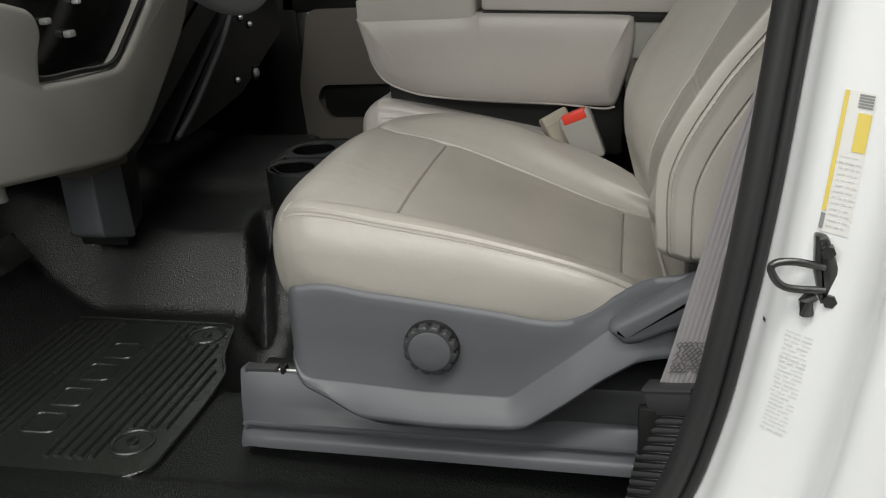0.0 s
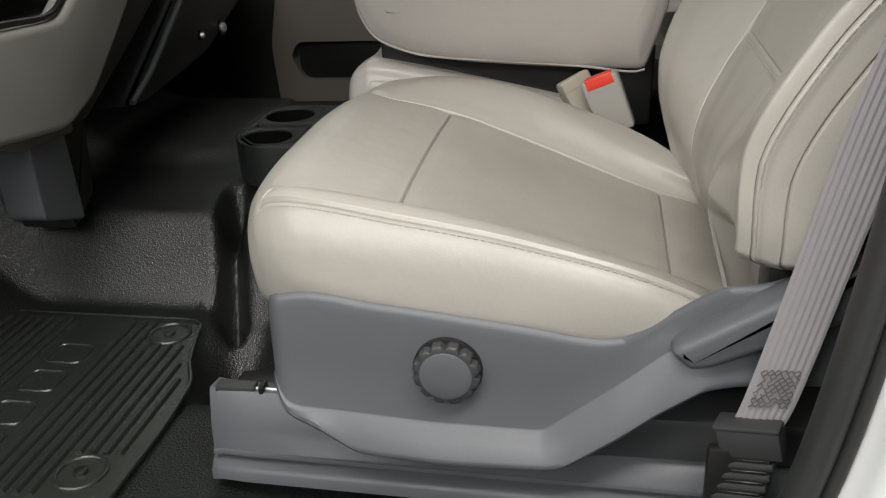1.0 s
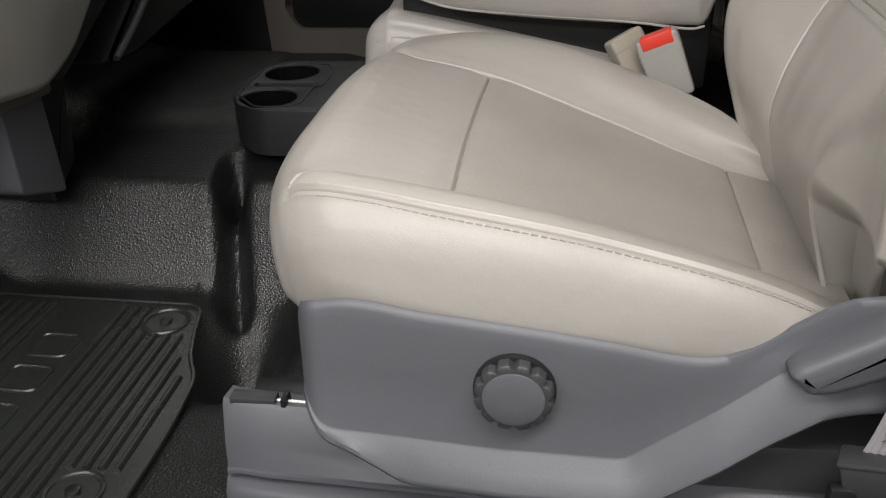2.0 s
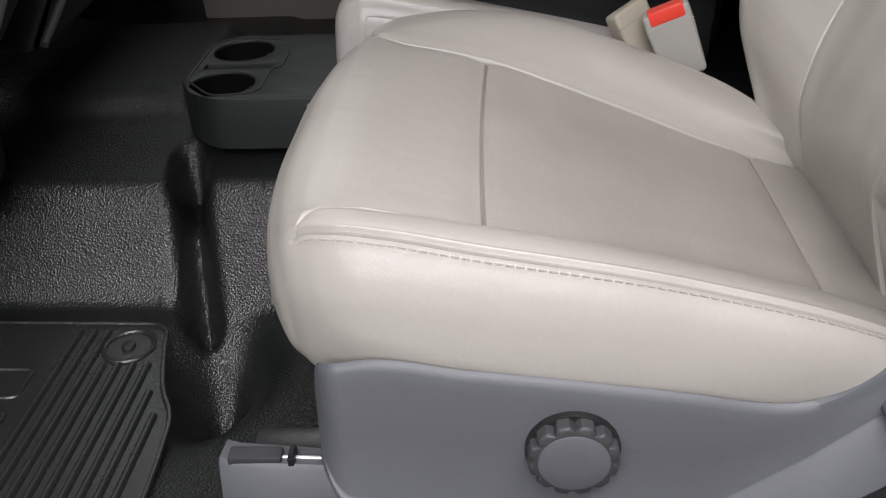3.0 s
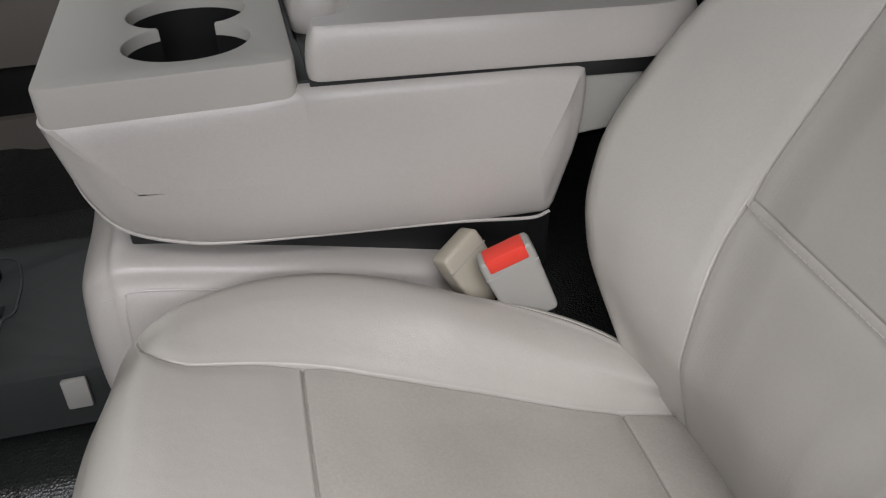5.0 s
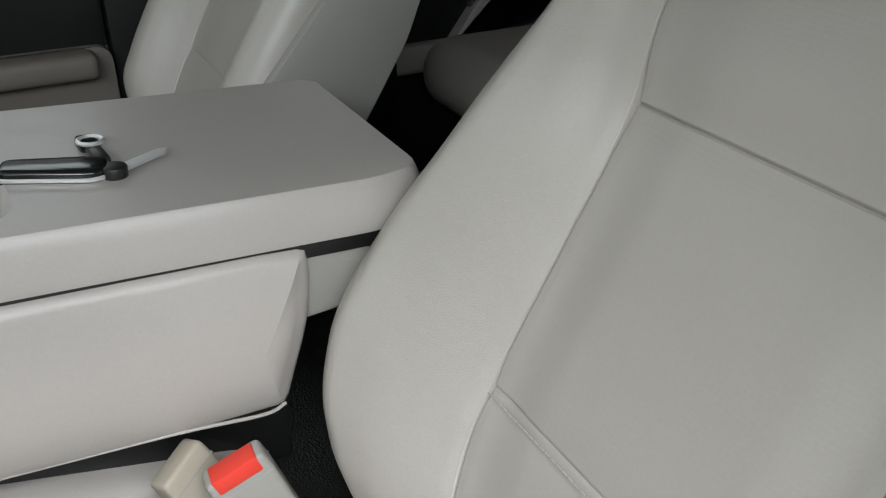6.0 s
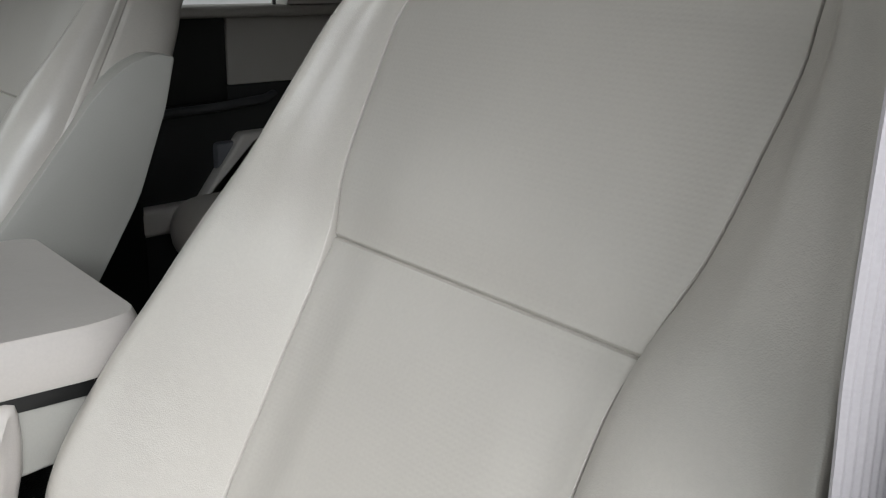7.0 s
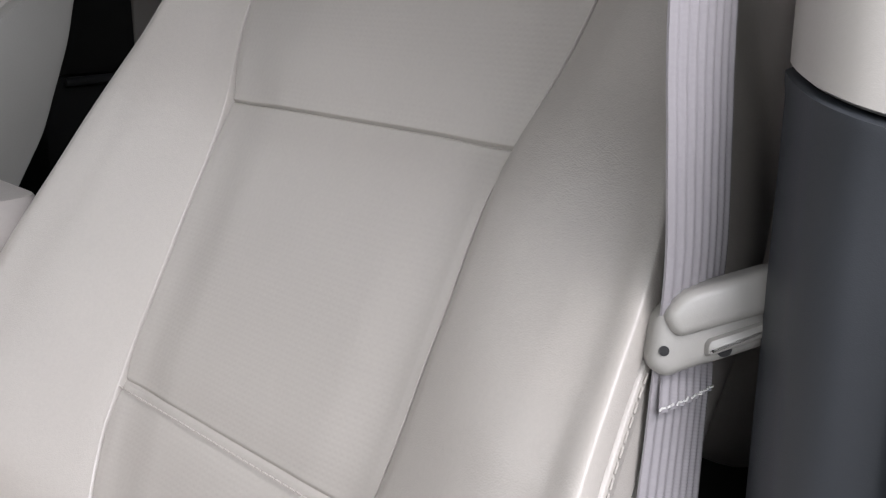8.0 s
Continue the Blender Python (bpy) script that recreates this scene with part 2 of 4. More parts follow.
# ---- the cab and the garage round it ----
def slab(name, x0, x1, y0, y1, z0, z1, mat, label, category, r=0.003):
    return tagged(part(name, box(x0, x1, y0, y1, z0, z1, r), mat), label, category, "", "structure")


slab("ground", -5, 6, -5, 8, -0.75, -0.7, concrete, "smooth grey concrete garage floor under the truck", "floor", 0)
slab("wall_driver_side", -5, 6, -5.1, -5, -0.75, 3.5, wall_paint, "plain white painted garage wall", "wall", 0)
slab("wall_passenger_side", -5, 6, 8, 8.1, -0.75, 3.5, wall_paint, "plain white painted garage wall", "wall", 0)
slab("wall_front", -5.1, -5, -5, 8, -0.75, 3.5, wall_paint, "plain white painted garage wall", "wall", 0)
slab("wall_back", 6, 6.1, -5, 8, -0.75, 3.5, wall_paint, "plain white painted garage wall", "wall", 0)
slab("ceiling", -5.1, 6.1, -5.1, 8.1, 3.5, 3.6, wall_paint, "plain white painted garage ceiling", "ceiling", 0)
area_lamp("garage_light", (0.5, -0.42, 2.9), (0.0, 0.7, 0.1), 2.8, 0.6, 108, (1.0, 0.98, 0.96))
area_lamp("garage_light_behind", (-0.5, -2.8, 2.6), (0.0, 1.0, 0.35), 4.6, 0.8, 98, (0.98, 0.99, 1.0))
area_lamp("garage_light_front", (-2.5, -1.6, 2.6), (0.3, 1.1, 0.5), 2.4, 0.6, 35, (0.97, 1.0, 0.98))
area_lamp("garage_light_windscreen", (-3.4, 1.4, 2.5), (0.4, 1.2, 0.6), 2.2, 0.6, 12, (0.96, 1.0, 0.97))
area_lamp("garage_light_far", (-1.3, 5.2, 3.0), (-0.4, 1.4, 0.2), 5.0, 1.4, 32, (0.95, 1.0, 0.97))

slab("roof", -0.25, 2.0, 0.72, 2.6, 1.28, 1.32, roof_cloth, "grey cloth headliner of the cab roof", "ceiling", 0.01)
# Rear wall and near rear door left windowless to keep the rear cab dark.
slab("wall_cab_rear", 1.95, 2.0, 0.7, 2.6, -0.1, 1.28, trim_dark, "plain dark rear wall of the cab", "wall", 0.01)
slab("wall_firewall", -1.25, -1.2, 0.7, 2.6, -0.1, 0.75, black_plastic, "black firewall behind the pedals", "wall", 0.01)
slab("wall_rear_door_near", 0.58, 1.95, 0.68, 0.73, -0.1, 1.28, trim_dark, "closed dark rear door on the driver's side", "wall", 0.01)
slab("wall_kick_panel_far", -1.25, -0.70, 2.5, 2.6, -0.1, 0.80, black_plastic, "black kick panel on the far side", "wall", 0.01)
slab("wall_kick_panel", -1.25, -0.86, 0.70, 0.76, -0.1, 0.80, black_plastic, "black kick panel beside the pedals", "wall", 0.01)


def floor_height(x, y):
    """The moulded floor: a flat footwell that rises to the tunnel and towards the firewall."""
    def step(a, b, v):
        f = min(max((v - a) / (b - a), 0), 1)
        return f * f * (3 - 2 * f)
    yb = 1.335
    h = 0.138 * step(yb, yb + 0.125, y) + 0.012 * step(yb + 0.125, yb + 0.36, y) + 0.035 * step(1.62, 1.685, y) * step(-.455, -.50, x)
    h *= 1 - 0.75 * step(2.0, 2.1, y)
    h += 0.16 * step(-0.72, -0.98, x) * (1 - 0.4 * step(1.3, 1.5, y))
    h += 0.02 * step(0.86, 0.8, y)
    groove = math.exp(-((x + 0.405 + 0.22 * (y - 1.345)) / 0.019) ** 2) * step(1.29, 1.35, y) * (1 - step(1.52, 1.58, y))
    hollow = math.exp(-((x + 0.358) / 0.055) ** 2 - ((y - 1.22) / 0.085) ** 2)
    return h - 0.085 * groove - 0.13 * hollow - 0.006


def cab_floor():
    xs = sorted(set([-1.22 + 0.02 * i for i in range(int(3.2 / 0.02))] + [-0.5 + 0.004 * i for i in range(50)]))
    ys = sorted(set([0.70 + 0.0125 * i for i in range(int(1.9 / 0.0125) + 1)] + [1.3 + 0.005 * i for i in range(36)]))
    rows = [[(x, y, floor_height(x, y)) for y in ys] for x in xs]
    tagged(part("floor", grid(rows), floor_vinyl), "black grained vinyl cab floor rising to a centre tunnel", "floor", "", "structure")


cab_floor()


# ---- driver's seat ----
def ease(a, b, v):
    f = min(max((v - a) / (b - a), 0), 1)
    return f * f * (3 - 2 * f)


def mirrored_loft(sections, cy, xs, us, groove=None, inboard=None):
    """Half profiles (h, z) by x, mirrored about cy, skinned into one closed cushion. groove(x, u, h) presses seams in;
    inboard rows (x, lift, widening) reshape the bolster beside the console."""
    keys = [s[0] for s in sections]
    half = [spline_at(s[1], us) for s in sections]
    cols = [[(x, *p) for x, p in zip(xs, hermite(keys, [h[j] for h in half], xs))] for j in range(len(us))]
    extra = hermite([r[0] for r in inboard], [r[1:] for r in inboard], xs) if inboard else [(0, 0)] * len(xs)
    rows = []
    for i in range(len(xs)):
        left, right = [], []
        lift, wide = extra[i]
        for j, u in enumerate(us):
            x, h, z = cols[j][i]
            z2 = z - (groove(x, u, h) if groove else 0)
            g = max((-0.04 - x) / 0.182, 0)
            x2 = x + 0.0295 * g ** 2 * (h / 0.23) ** 3 + (0.0201 - 0.125 * (z - 0.30)) * g ** 1.5
            left.append((x2, cy - h, z2))
            crest = lift * math.exp(-((u - 3.1 / 7) / 0.13) ** 2)
            rim = ease(2 / 7, 3.6 / 7, u)
            tail = 0.016 * min(max((x - 0.05) / 0.23, 0), 1) * min(u * 3.5, 1) * (1 - rim) if inboard else 0
            right.append((x2, cy + h + wide * rim + tail, z - (z - z2) * (.35 if u > .5 else 1) + crest))
        rows.append(right[::-1] + left[1:])
    return rows


def dent(v, c, w):
    return math.exp(-((v - c) / w) ** 2)


CUSHION_FRONT = [
    (-0.222, [(0, .285), (.06, .285), (.11, .284), (.14, .28), (.155, .276), (.165, .268), (.16, .258), (.12, .25)]),
    (-0.212, [(0, .322), (.06, .322), (.13, .318), (.165, .31), (.182, .30), (.194, .28), (.188, .25), (.14, .225)]),
    (-0.19, [(0, .353), (.08, .353), (.16, .349), (.186, .343), (.203, .333), (.218, .30), (.21, .245), (.16, .21)]),
    (-0.16, [(0, .368), (.09, .368), (.178, .367), (.20, .366), (.213, .358), (.236, .315), (.228, .245), (.18, .205)]),
    (-0.132, [(0, .37), (.09, .370), (.183, .369), (.207, .375), (.224, .366), (.2465, .32), (.239, .25), (.18, .205)]),
]
CUSHION_REAR = [
    (-0.085, [(0, .361), (.09, .361), (.184, .362), (.212, .375), (.233, .367), (.2565, .32), (.25, .25), (.19, .204)]),
    (-0.012, [(0, .341), (.09, .342), (.182, .344), (.216, .366), (.243, .359), (.264, .315), (.258, .25), (.2, .20)]),
    (0.13, [(0, .288), (.08, .288), (.16, .293), (.205, .33), (.246, .333), (.265, .295), (.258, .235), (.2, .19)]),
    (0.282, [(0, .238), (.07, .238), (.137, .241), (.19, .276), (.245, .286), (.262, .26), (.25, .21), (.2, .18)]),
    (0.36, [(0, .213), (.07, .213), (.137, .216), (.18, .235), (.225, .235), (.24, .22), (.235, .195), (.2, .17)]),
]
CUSHION = CUSHION_FRONT + CUSHION_REAR


INBOARD = [(-.222, -.004, .03), (-.15, -.009, .032), (-.10, -.007, .039), (-.03, .001, .046), (.03, .006, .042), (.08, .010, .030), (.13, .009, .014), (.18, .0, .0), (.23, -.010, -.014), (.28, -.012, -.028), (.36, -.004, -.045)]


def cushion_groove(x, u, h):
    """Depth of the seams: the insert seam sweeps out to the front corner and meets the stitched edge seam there."""
    turn = min(max((-.100 - x) / .064, 0), 1)
    line = 2 / 7 + 1.95 / 7 * (1 - math.sqrt(1 - turn * turn))
    front = ease(-.176, -.163, x)
    seam = 0.0042 * dent(u, line, 0.0026) + 0.0026 * dent(u, line, 0.022)
    edge = 0.0042 * dent(u, 4 / 7, 0.0026) - 0.0026 * dent(u, 3.87 / 7, 0.009) - 0.0014 * dent(u, 4.14 / 7, 0.010)
    inside = 1 if u < line else 0
    cross = inside * (0.0042 * dent(x, -.015 + .004 * (u * 3.5) ** 2, 0.0013) + 0.0024 * dent(x, -.015, 0.014) + 0.0035 * dent(x, 0.277, 0.0013) + .002 * dent(x, .277, .010))
    return (seam + edge) * front + cross


def driver_seat():
    seat = thing("driver_seat", "grey-beige vinyl driver's bucket seat with dark plastic side shield", "car seat", at=(0.1, 1.14, 0.03))
    inv = Matrix.Translation((-0.1, -1.14, -0.03))

    def add(name, bm, mat, label="", parent=None, smooth=True):
        bmesh.ops.transform(bm, matrix=inv, verts=bm.verts)
        return part(name, bm, mat, parent or seat, label, smooth)

    us = finer(0, 1, 281, (2 / 7, 4 / 7), .012, 25)
    xs = finer(CUSHION[0][0], CUSHION[-1][0], 240, (-.013, .277), .006, 17) + list(np.linspace(-.1799, -.1001, 70))
    rows = mirrored_loft(CUSHION, 1.138, sorted(xs), us, cushion_groove, INBOARD)
    half = len(us) - 1
    thread_at = min(range(half), key=lambda j: abs(us[j] - .594))
    edge_row = [Vector(r[half + thread_at]) + Vector((-.0985, -1.1408, -.0295)) for r in rows if -.158 < r[half][0] and r[0][0] < .285]
    bm = grid(rows, True, True)
    bm.faces.ensure_lookup_table()
    m = len(rows[0])
    for i in range(len(rows) - 1):
        if rows[i][half][0] > -.0145:
            for j in range(m):
                if us[min(abs(j - half), half)] < 2 / 7:
                    bm.faces[i * m + j].material_index = 1
    pad = add("cushion", bm, seat_vinyl, "grey-beige vinyl seat cushion with stitched seams")
    pad.data.materials.append(cushion_insert)
    back = add("backrest", backrest_mesh(1.158, 0, driver=True), seat_vinyl, "grey-beige vinyl backrest with raised side bolsters")
    back.data.materials.append(seat_insert)
    # side shield: upper face, creased flare that turns up towards the lever, and the wing behind the cushion
    def soft(v, keys, vals, w):
        return sum(float(np.interp(v + k * w, keys, vals)) for k in (-1, -.5, 0, .5, 1)) / 5
    rim = [(-.142, .228), (-.140, .252), (-.1355, .270), (-.126, .281), (-.11, .286), (-.02, .278), (.078, .2655), (.14, .2565), (.18, .2495), (.205, .2485), (.236, .257), (.269, .279), (.301, .298), (.35, .308), (.385, .321), (.42, .338), (.47, .362)]
    crease = ((-.139, -.125, -.11, .036, .146, .264, .30, .47), (.185, .165, .158, .147, .145, .240, .25, .262))
    lip = ((-.139, -.125, -.11, -.09, -.044, .05, .15, .168, .256, .30, .33, .47), (.18, .158, .15, .143, .118, .115, .118, .122, .188, .213, .215, .215))
    flare = ((-.139, -.11, -.04, .05, .15, .25, .30, .36, .47), (.004, .010, .019, .024, .026, .025, .022, .012, .008))
    at = sorted(list(np.linspace(-.142, -.10, 24)) + list(np.linspace(-.098, .47, 110)))
    tops = hermite([r[0] for r in rim], [(r[1],) for r in rim], at)
    prof = []
    for x, (zt,) in zip(at, tops):
        zc, zl, fl = soft(x, *crease, .005), soft(x, *lip, .007), soft(x, *flare, .02)
        zc, zl = max(zc, zl + .006), min(zl, zt - .05)
        yo = .03 * max((-.112 - x) / .03, 0) ** 2.5 + .012 * min(max((x - .22) / .1, 0), 1)
        zc = min(zc, zt - .02)
        y = .859 + yo
        prof.append([(x, y + .045, zt - .04), (x, y + .018, zt - .022), (x, y + .0145, zt - .003), (x, y + .011, zt), (x, y + .007, zt - .002), (x, y + .005, zt - .007), (x, y + .004, zt - .016), (x, y + .0025, (zt + zc) / 2), (x, y + .0006, zc + .0016), (x, y - .0002, zc - .0002),
                     (x, y - .0014, zc - .0014), (x, y - .5 * fl, (zc + zl) / 2), (x, y - fl + .001, zl + .004), (x, y - fl, zl), (x, y - fl + .002, zl - .004), (x, y - fl + .008, zl - .006), (x, y + .045, zl - .008)])
    add("side_shield", grid(prof, True, True), shield_grey, "dark grey moulded plastic side shield")
    # Added filler block, black to stand for the dark gap under the backrest lobe.
    add("lobe_gap_filler", box(.352, .48, .902, .95, .25, .314, .008), black_plastic, "added black filler in the dark gap under the backrest")
    lever = add("recline_lever", prism(rounded([(.264, .249), (.270, .258), (.37, .319), (.47, .378), (.47, .316), (.37, .268), (.30, .234), (.282, .232)], .005), .842, .884, .010, 3), shield_grey, "charcoal plastic recline lever")
    add("seat_base", prism(rounded([(-.10, .14), (-.055, .085), (-.02, .078), (.14, .083), (.2, .10), (.45, .10), (.45, .15), (-.10, .15)], .015), .882, 1.38, .004), trim_dark)
    knob_c = (.052, .212)
    n = 96

    def lobe(a):
        return .0336 - .0045 * max(0, math.cos(a * 12)) ** 2

    def knob_row(f, y):
        return [(knob_c[0] + lobe(a) * f * math.cos(a), y, knob_c[1] + lobe(a) * f * math.sin(a)) for a in [k * 2 * math.pi / n for k in range(n)]]

    def knob_round(r, y):
        return [(knob_c[0] + r * math.cos(k * 2 * math.pi / n), y, knob_c[1] + r * math.sin(k * 2 * math.pi / n)) for k in range(n)]
    add("knob_recess", prism(circle(knob_c[0], knob_c[1], .0350, 48), .8575, .872, .001), black_plastic)
    knob = add("lumbar_knob", grid([knob_row(1, .872), knob_row(1.0, .8500), knob_row(.985, .8478), knob_row(.95, .8466), knob_round(.0265, .8462), knob_round(.02, .8462)], True, True), trim_dark, "charcoal scalloped lumbar knob")
    add("knob_cap", grid([knob_round(.0265, .8470), knob_round(.0260, .8452), knob_round(.0248, .8446), knob_round(.008, .8444)], True, True), shield_grey, "", knob)
    # track cover along the floor
    tr = []
    for x, yt, yb, zt, zb in [(-.253, .945, .93, .112, .01), (-.249, .938, .917, .119, .008), (-.235, .932, .912, .121, .014), (-.2, .93, .902, .12, .02), (0, .925, .885, .118, .03), (.3, .915, .858, .112, .045), (.45, .91, .85, .11, .05)]:
        tr.append([(x, yt + .03, zt - .004), (x, yt + .004, zt), (x, yt, zt - .004), (x, (yt + yb) / 2, (zt + zb) / 2 + .010), (x, yb + .007, zb + .034), (x, yb + .0035, zb + .0335), (x, yb + .003, zb + .030), (x, yb + .013, zb + .027), (x, yb + .013, zb + .020), (x, yb - .003, zb + .019), (x, yb - .008, zb + .014), (x, yb - .009, zb + .002), (x, yb + .03, zb - .012), (x, yt + .03, zb - .012)])
    cover = add("track_cover", grid(tr, True, True), shield_grey, "charcoal plastic seat track cover")
    add("track_clip", box(-.240, -.192, .934, .950, .116, .1255, .002), trim_dark, "", cover)
    add("track_clip", box(-.186, -.180, .932, .950, .114, .127, .0015), black_plastic, "", cover)
    add("track_rail", tube([(-.222, .942, .1195), (-.2, .942, .120), (0, .938, .119), (.35, .93, .113)], .0018, 8), bright_metal, "bright steel seat rail")
    add("rail_plate", box(-.225, .4, .950, .985, .05, .116, .003), dark_metal)
    # stitching
    off = Vector((-.1, -1.14, -.03))
    stitches("back_stitching", [p + off for p in back_row(1.158, 4.75 / 8, -.118, .42)], back, .0075, .0055, .0005, seat_vinyl)
    stitches("seam_stitching", [BO + BA * -.006 + BF * .0008 + Vector((0, 1.158 + y, 0)) + off for y in np.linspace(-.145, .145, 30)], back, .007, .005, .0005)
    stitches("stitching", edge_row, pad, .0075, .0055, .0005)
    return seat


REC = math.atan2(0.115, 0.211)
BA, BF = Vector((math.sin(REC), 0, math.cos(REC))), Vector((-math.cos(REC), 0, math.sin(REC)))
BO = Vector((0.375, 0, 0.454))
# along the backrest: half profiles (h, d) from the middle of the face round to the middle of the back
BACK_FOOT = [
    (-0.275, [(0, -.118), (.06, -.118), (.10, -.117), (.13, -.116), (.15, -.117), (.16, -.12), (.155, -.126), (.08, -.13), (0, -.13)]),
    (-0.25, [(0, -.104), (.06, -.104), (.10, -.10), (.14, -.092), (.17, -.09), (.185, -.098), (.175, -.118), (.08, -.135), (0, -.135)]),
    (-0.215, [(0, -.072), (.06, -.072), (.10, -.066), (.15, -.048), (.185, -.045), (.20, -.065), (.19, -.11), (.08, -.14), (0, -.14)]),
    (-0.18, [(0, -.04), (.06, -.04), (.106, -.032), (.165, -.006), (.205, -.006), (.218, -.04), (.205, -.10), (.1, -.14), (0, -.14)]),
]
BACK_LOW = [
    (-0.158, [(0, -.022), (.06, -.022), (.113, -.013), (.175, .02), (.222, .018), (.24, -.02), (.222, -.09), (.1, -.135), (0, -.135)]),
    (-0.14, [(0, -.012), (.06, -.012), (.12, -.004), (.183, .038), (.236, .036), (.258, -.003), (.236, -.085), (.1, -.13), (0, -.13)]),
    (-0.11, [(0, -.003), (.06, -.003), (.131, .004), (.192, .056), (.243, .056), (.267, .01), (.242, -.082), (.1, -.13), (0, -.13)]),
    (-0.05, [(0, 0), (.07, 0), (.147, .006), (.20, .064), (.245, .064), (.27, .015), (.245, -.085), (.1, -.13), (0, -.13)]),
]
BACK_MIDDLE = [
    (0.0, [(0, 0), (.08, 0), (.153, .004), (.205, .064), (.248, .064), (.272, .015), (.245, -.085), (.1, -.13), (0, -.13)]),
    (0.12, [(0, .0), (.08, .0), (.153, .002), (.205, .058), (.248, .058), (.27, .01), (.25, -.10), (.1, -.14), (0, -.14)]),
    (0.239, [(0, 0), (.08, 0), (.154, 0), (.20, .046), (.243, .046), (.266, .005), (.25, -.11), (.1, -.145), (0, -.145)]),
    (0.30, [(0, .002), (.08, .002), (.170, -.001), (.208, .034), (.235, .034), (.252, .0), (.243, -.11), (.1, -.142), (0, -.142)]),
]
BACK_HEAD = [
    (0.36, [(0, .004), (.08, .003), (.178, -.002), (.206, .022), (.226, .022), (.240, -.005), (.232, -.11), (.1, -.138), (0, -.138)]),
    (0.44, [(0, .004), (.08, .002), (.182, -.004), (.200, .010), (.214, .010), (.226, -.01), (.218, -.10), (.1, -.13), (0, -.13)]),
    (0.50, [(0, -.004), (.07, -.005), (.165, -.01), (.178, -.006), (.19, -.008), (.20, -.022), (.192, -.09), (.1, -.115), (0, -.115)]),
    (0.52, [(0, -.02), (.06, -.021), (.14, -.024), (.15, -.024), (.16, -.026), (.165, -.04), (.155, -.075), (.08, -.09), (0, -.09)]),
]
BACK = BACK_FOOT + BACK_LOW + BACK_MIDDLE + BACK_HEAD


def back_groove(s, u, h):
    seam = 0.0060 * dent(u, 2 / 8, 0.0014) + 0.0022 * dent(u, 2 / 8, 0.013)
    cross = 0.0
    if u < 2 / 8:
        cross = 0.0030 * dent(s, 0.2385, 0.0012) + 0.0045 * dent(s, 0.2385, 0.024) + 0.0018 * dent(s, 0.0, 0.0014) + 0.0022 * dent(s, 0.0, 0.016)
    return seam + cross


# the driver's backrest by height: seam shift, then width and depth added to the bolster beside the console and to the one by the door
BOLSTERS = [
    (-.20, .010, .0032, .0043, .0142, -.025), (-.12, -.0192, .0148, -.009, .029, -.035), (-.04, -.0165, .0368, -.0019, .024, -.0011), (.06, -.0131, .0367, -.0075, .0156, .0035),
    (.16, -.0103, .0162, -.0081, .0084, -.0097), (.26, -.0064, .0006, -.0059, .0025, -.0069), (.38, -.0079, .003, .0050, -.0002, -.0027), (.50, -.0107, .004, -.001, -.0015, .0007)]


def paint_insert(bm, nx, m, test):
    """The second material on the faces of those columns that test picks."""
    bm.faces.ensure_lookup_table()
    for i in range(nx - 1):
        for j in range(m):
            if test(j):
                bm.faces[i * m + j].material_index = 1


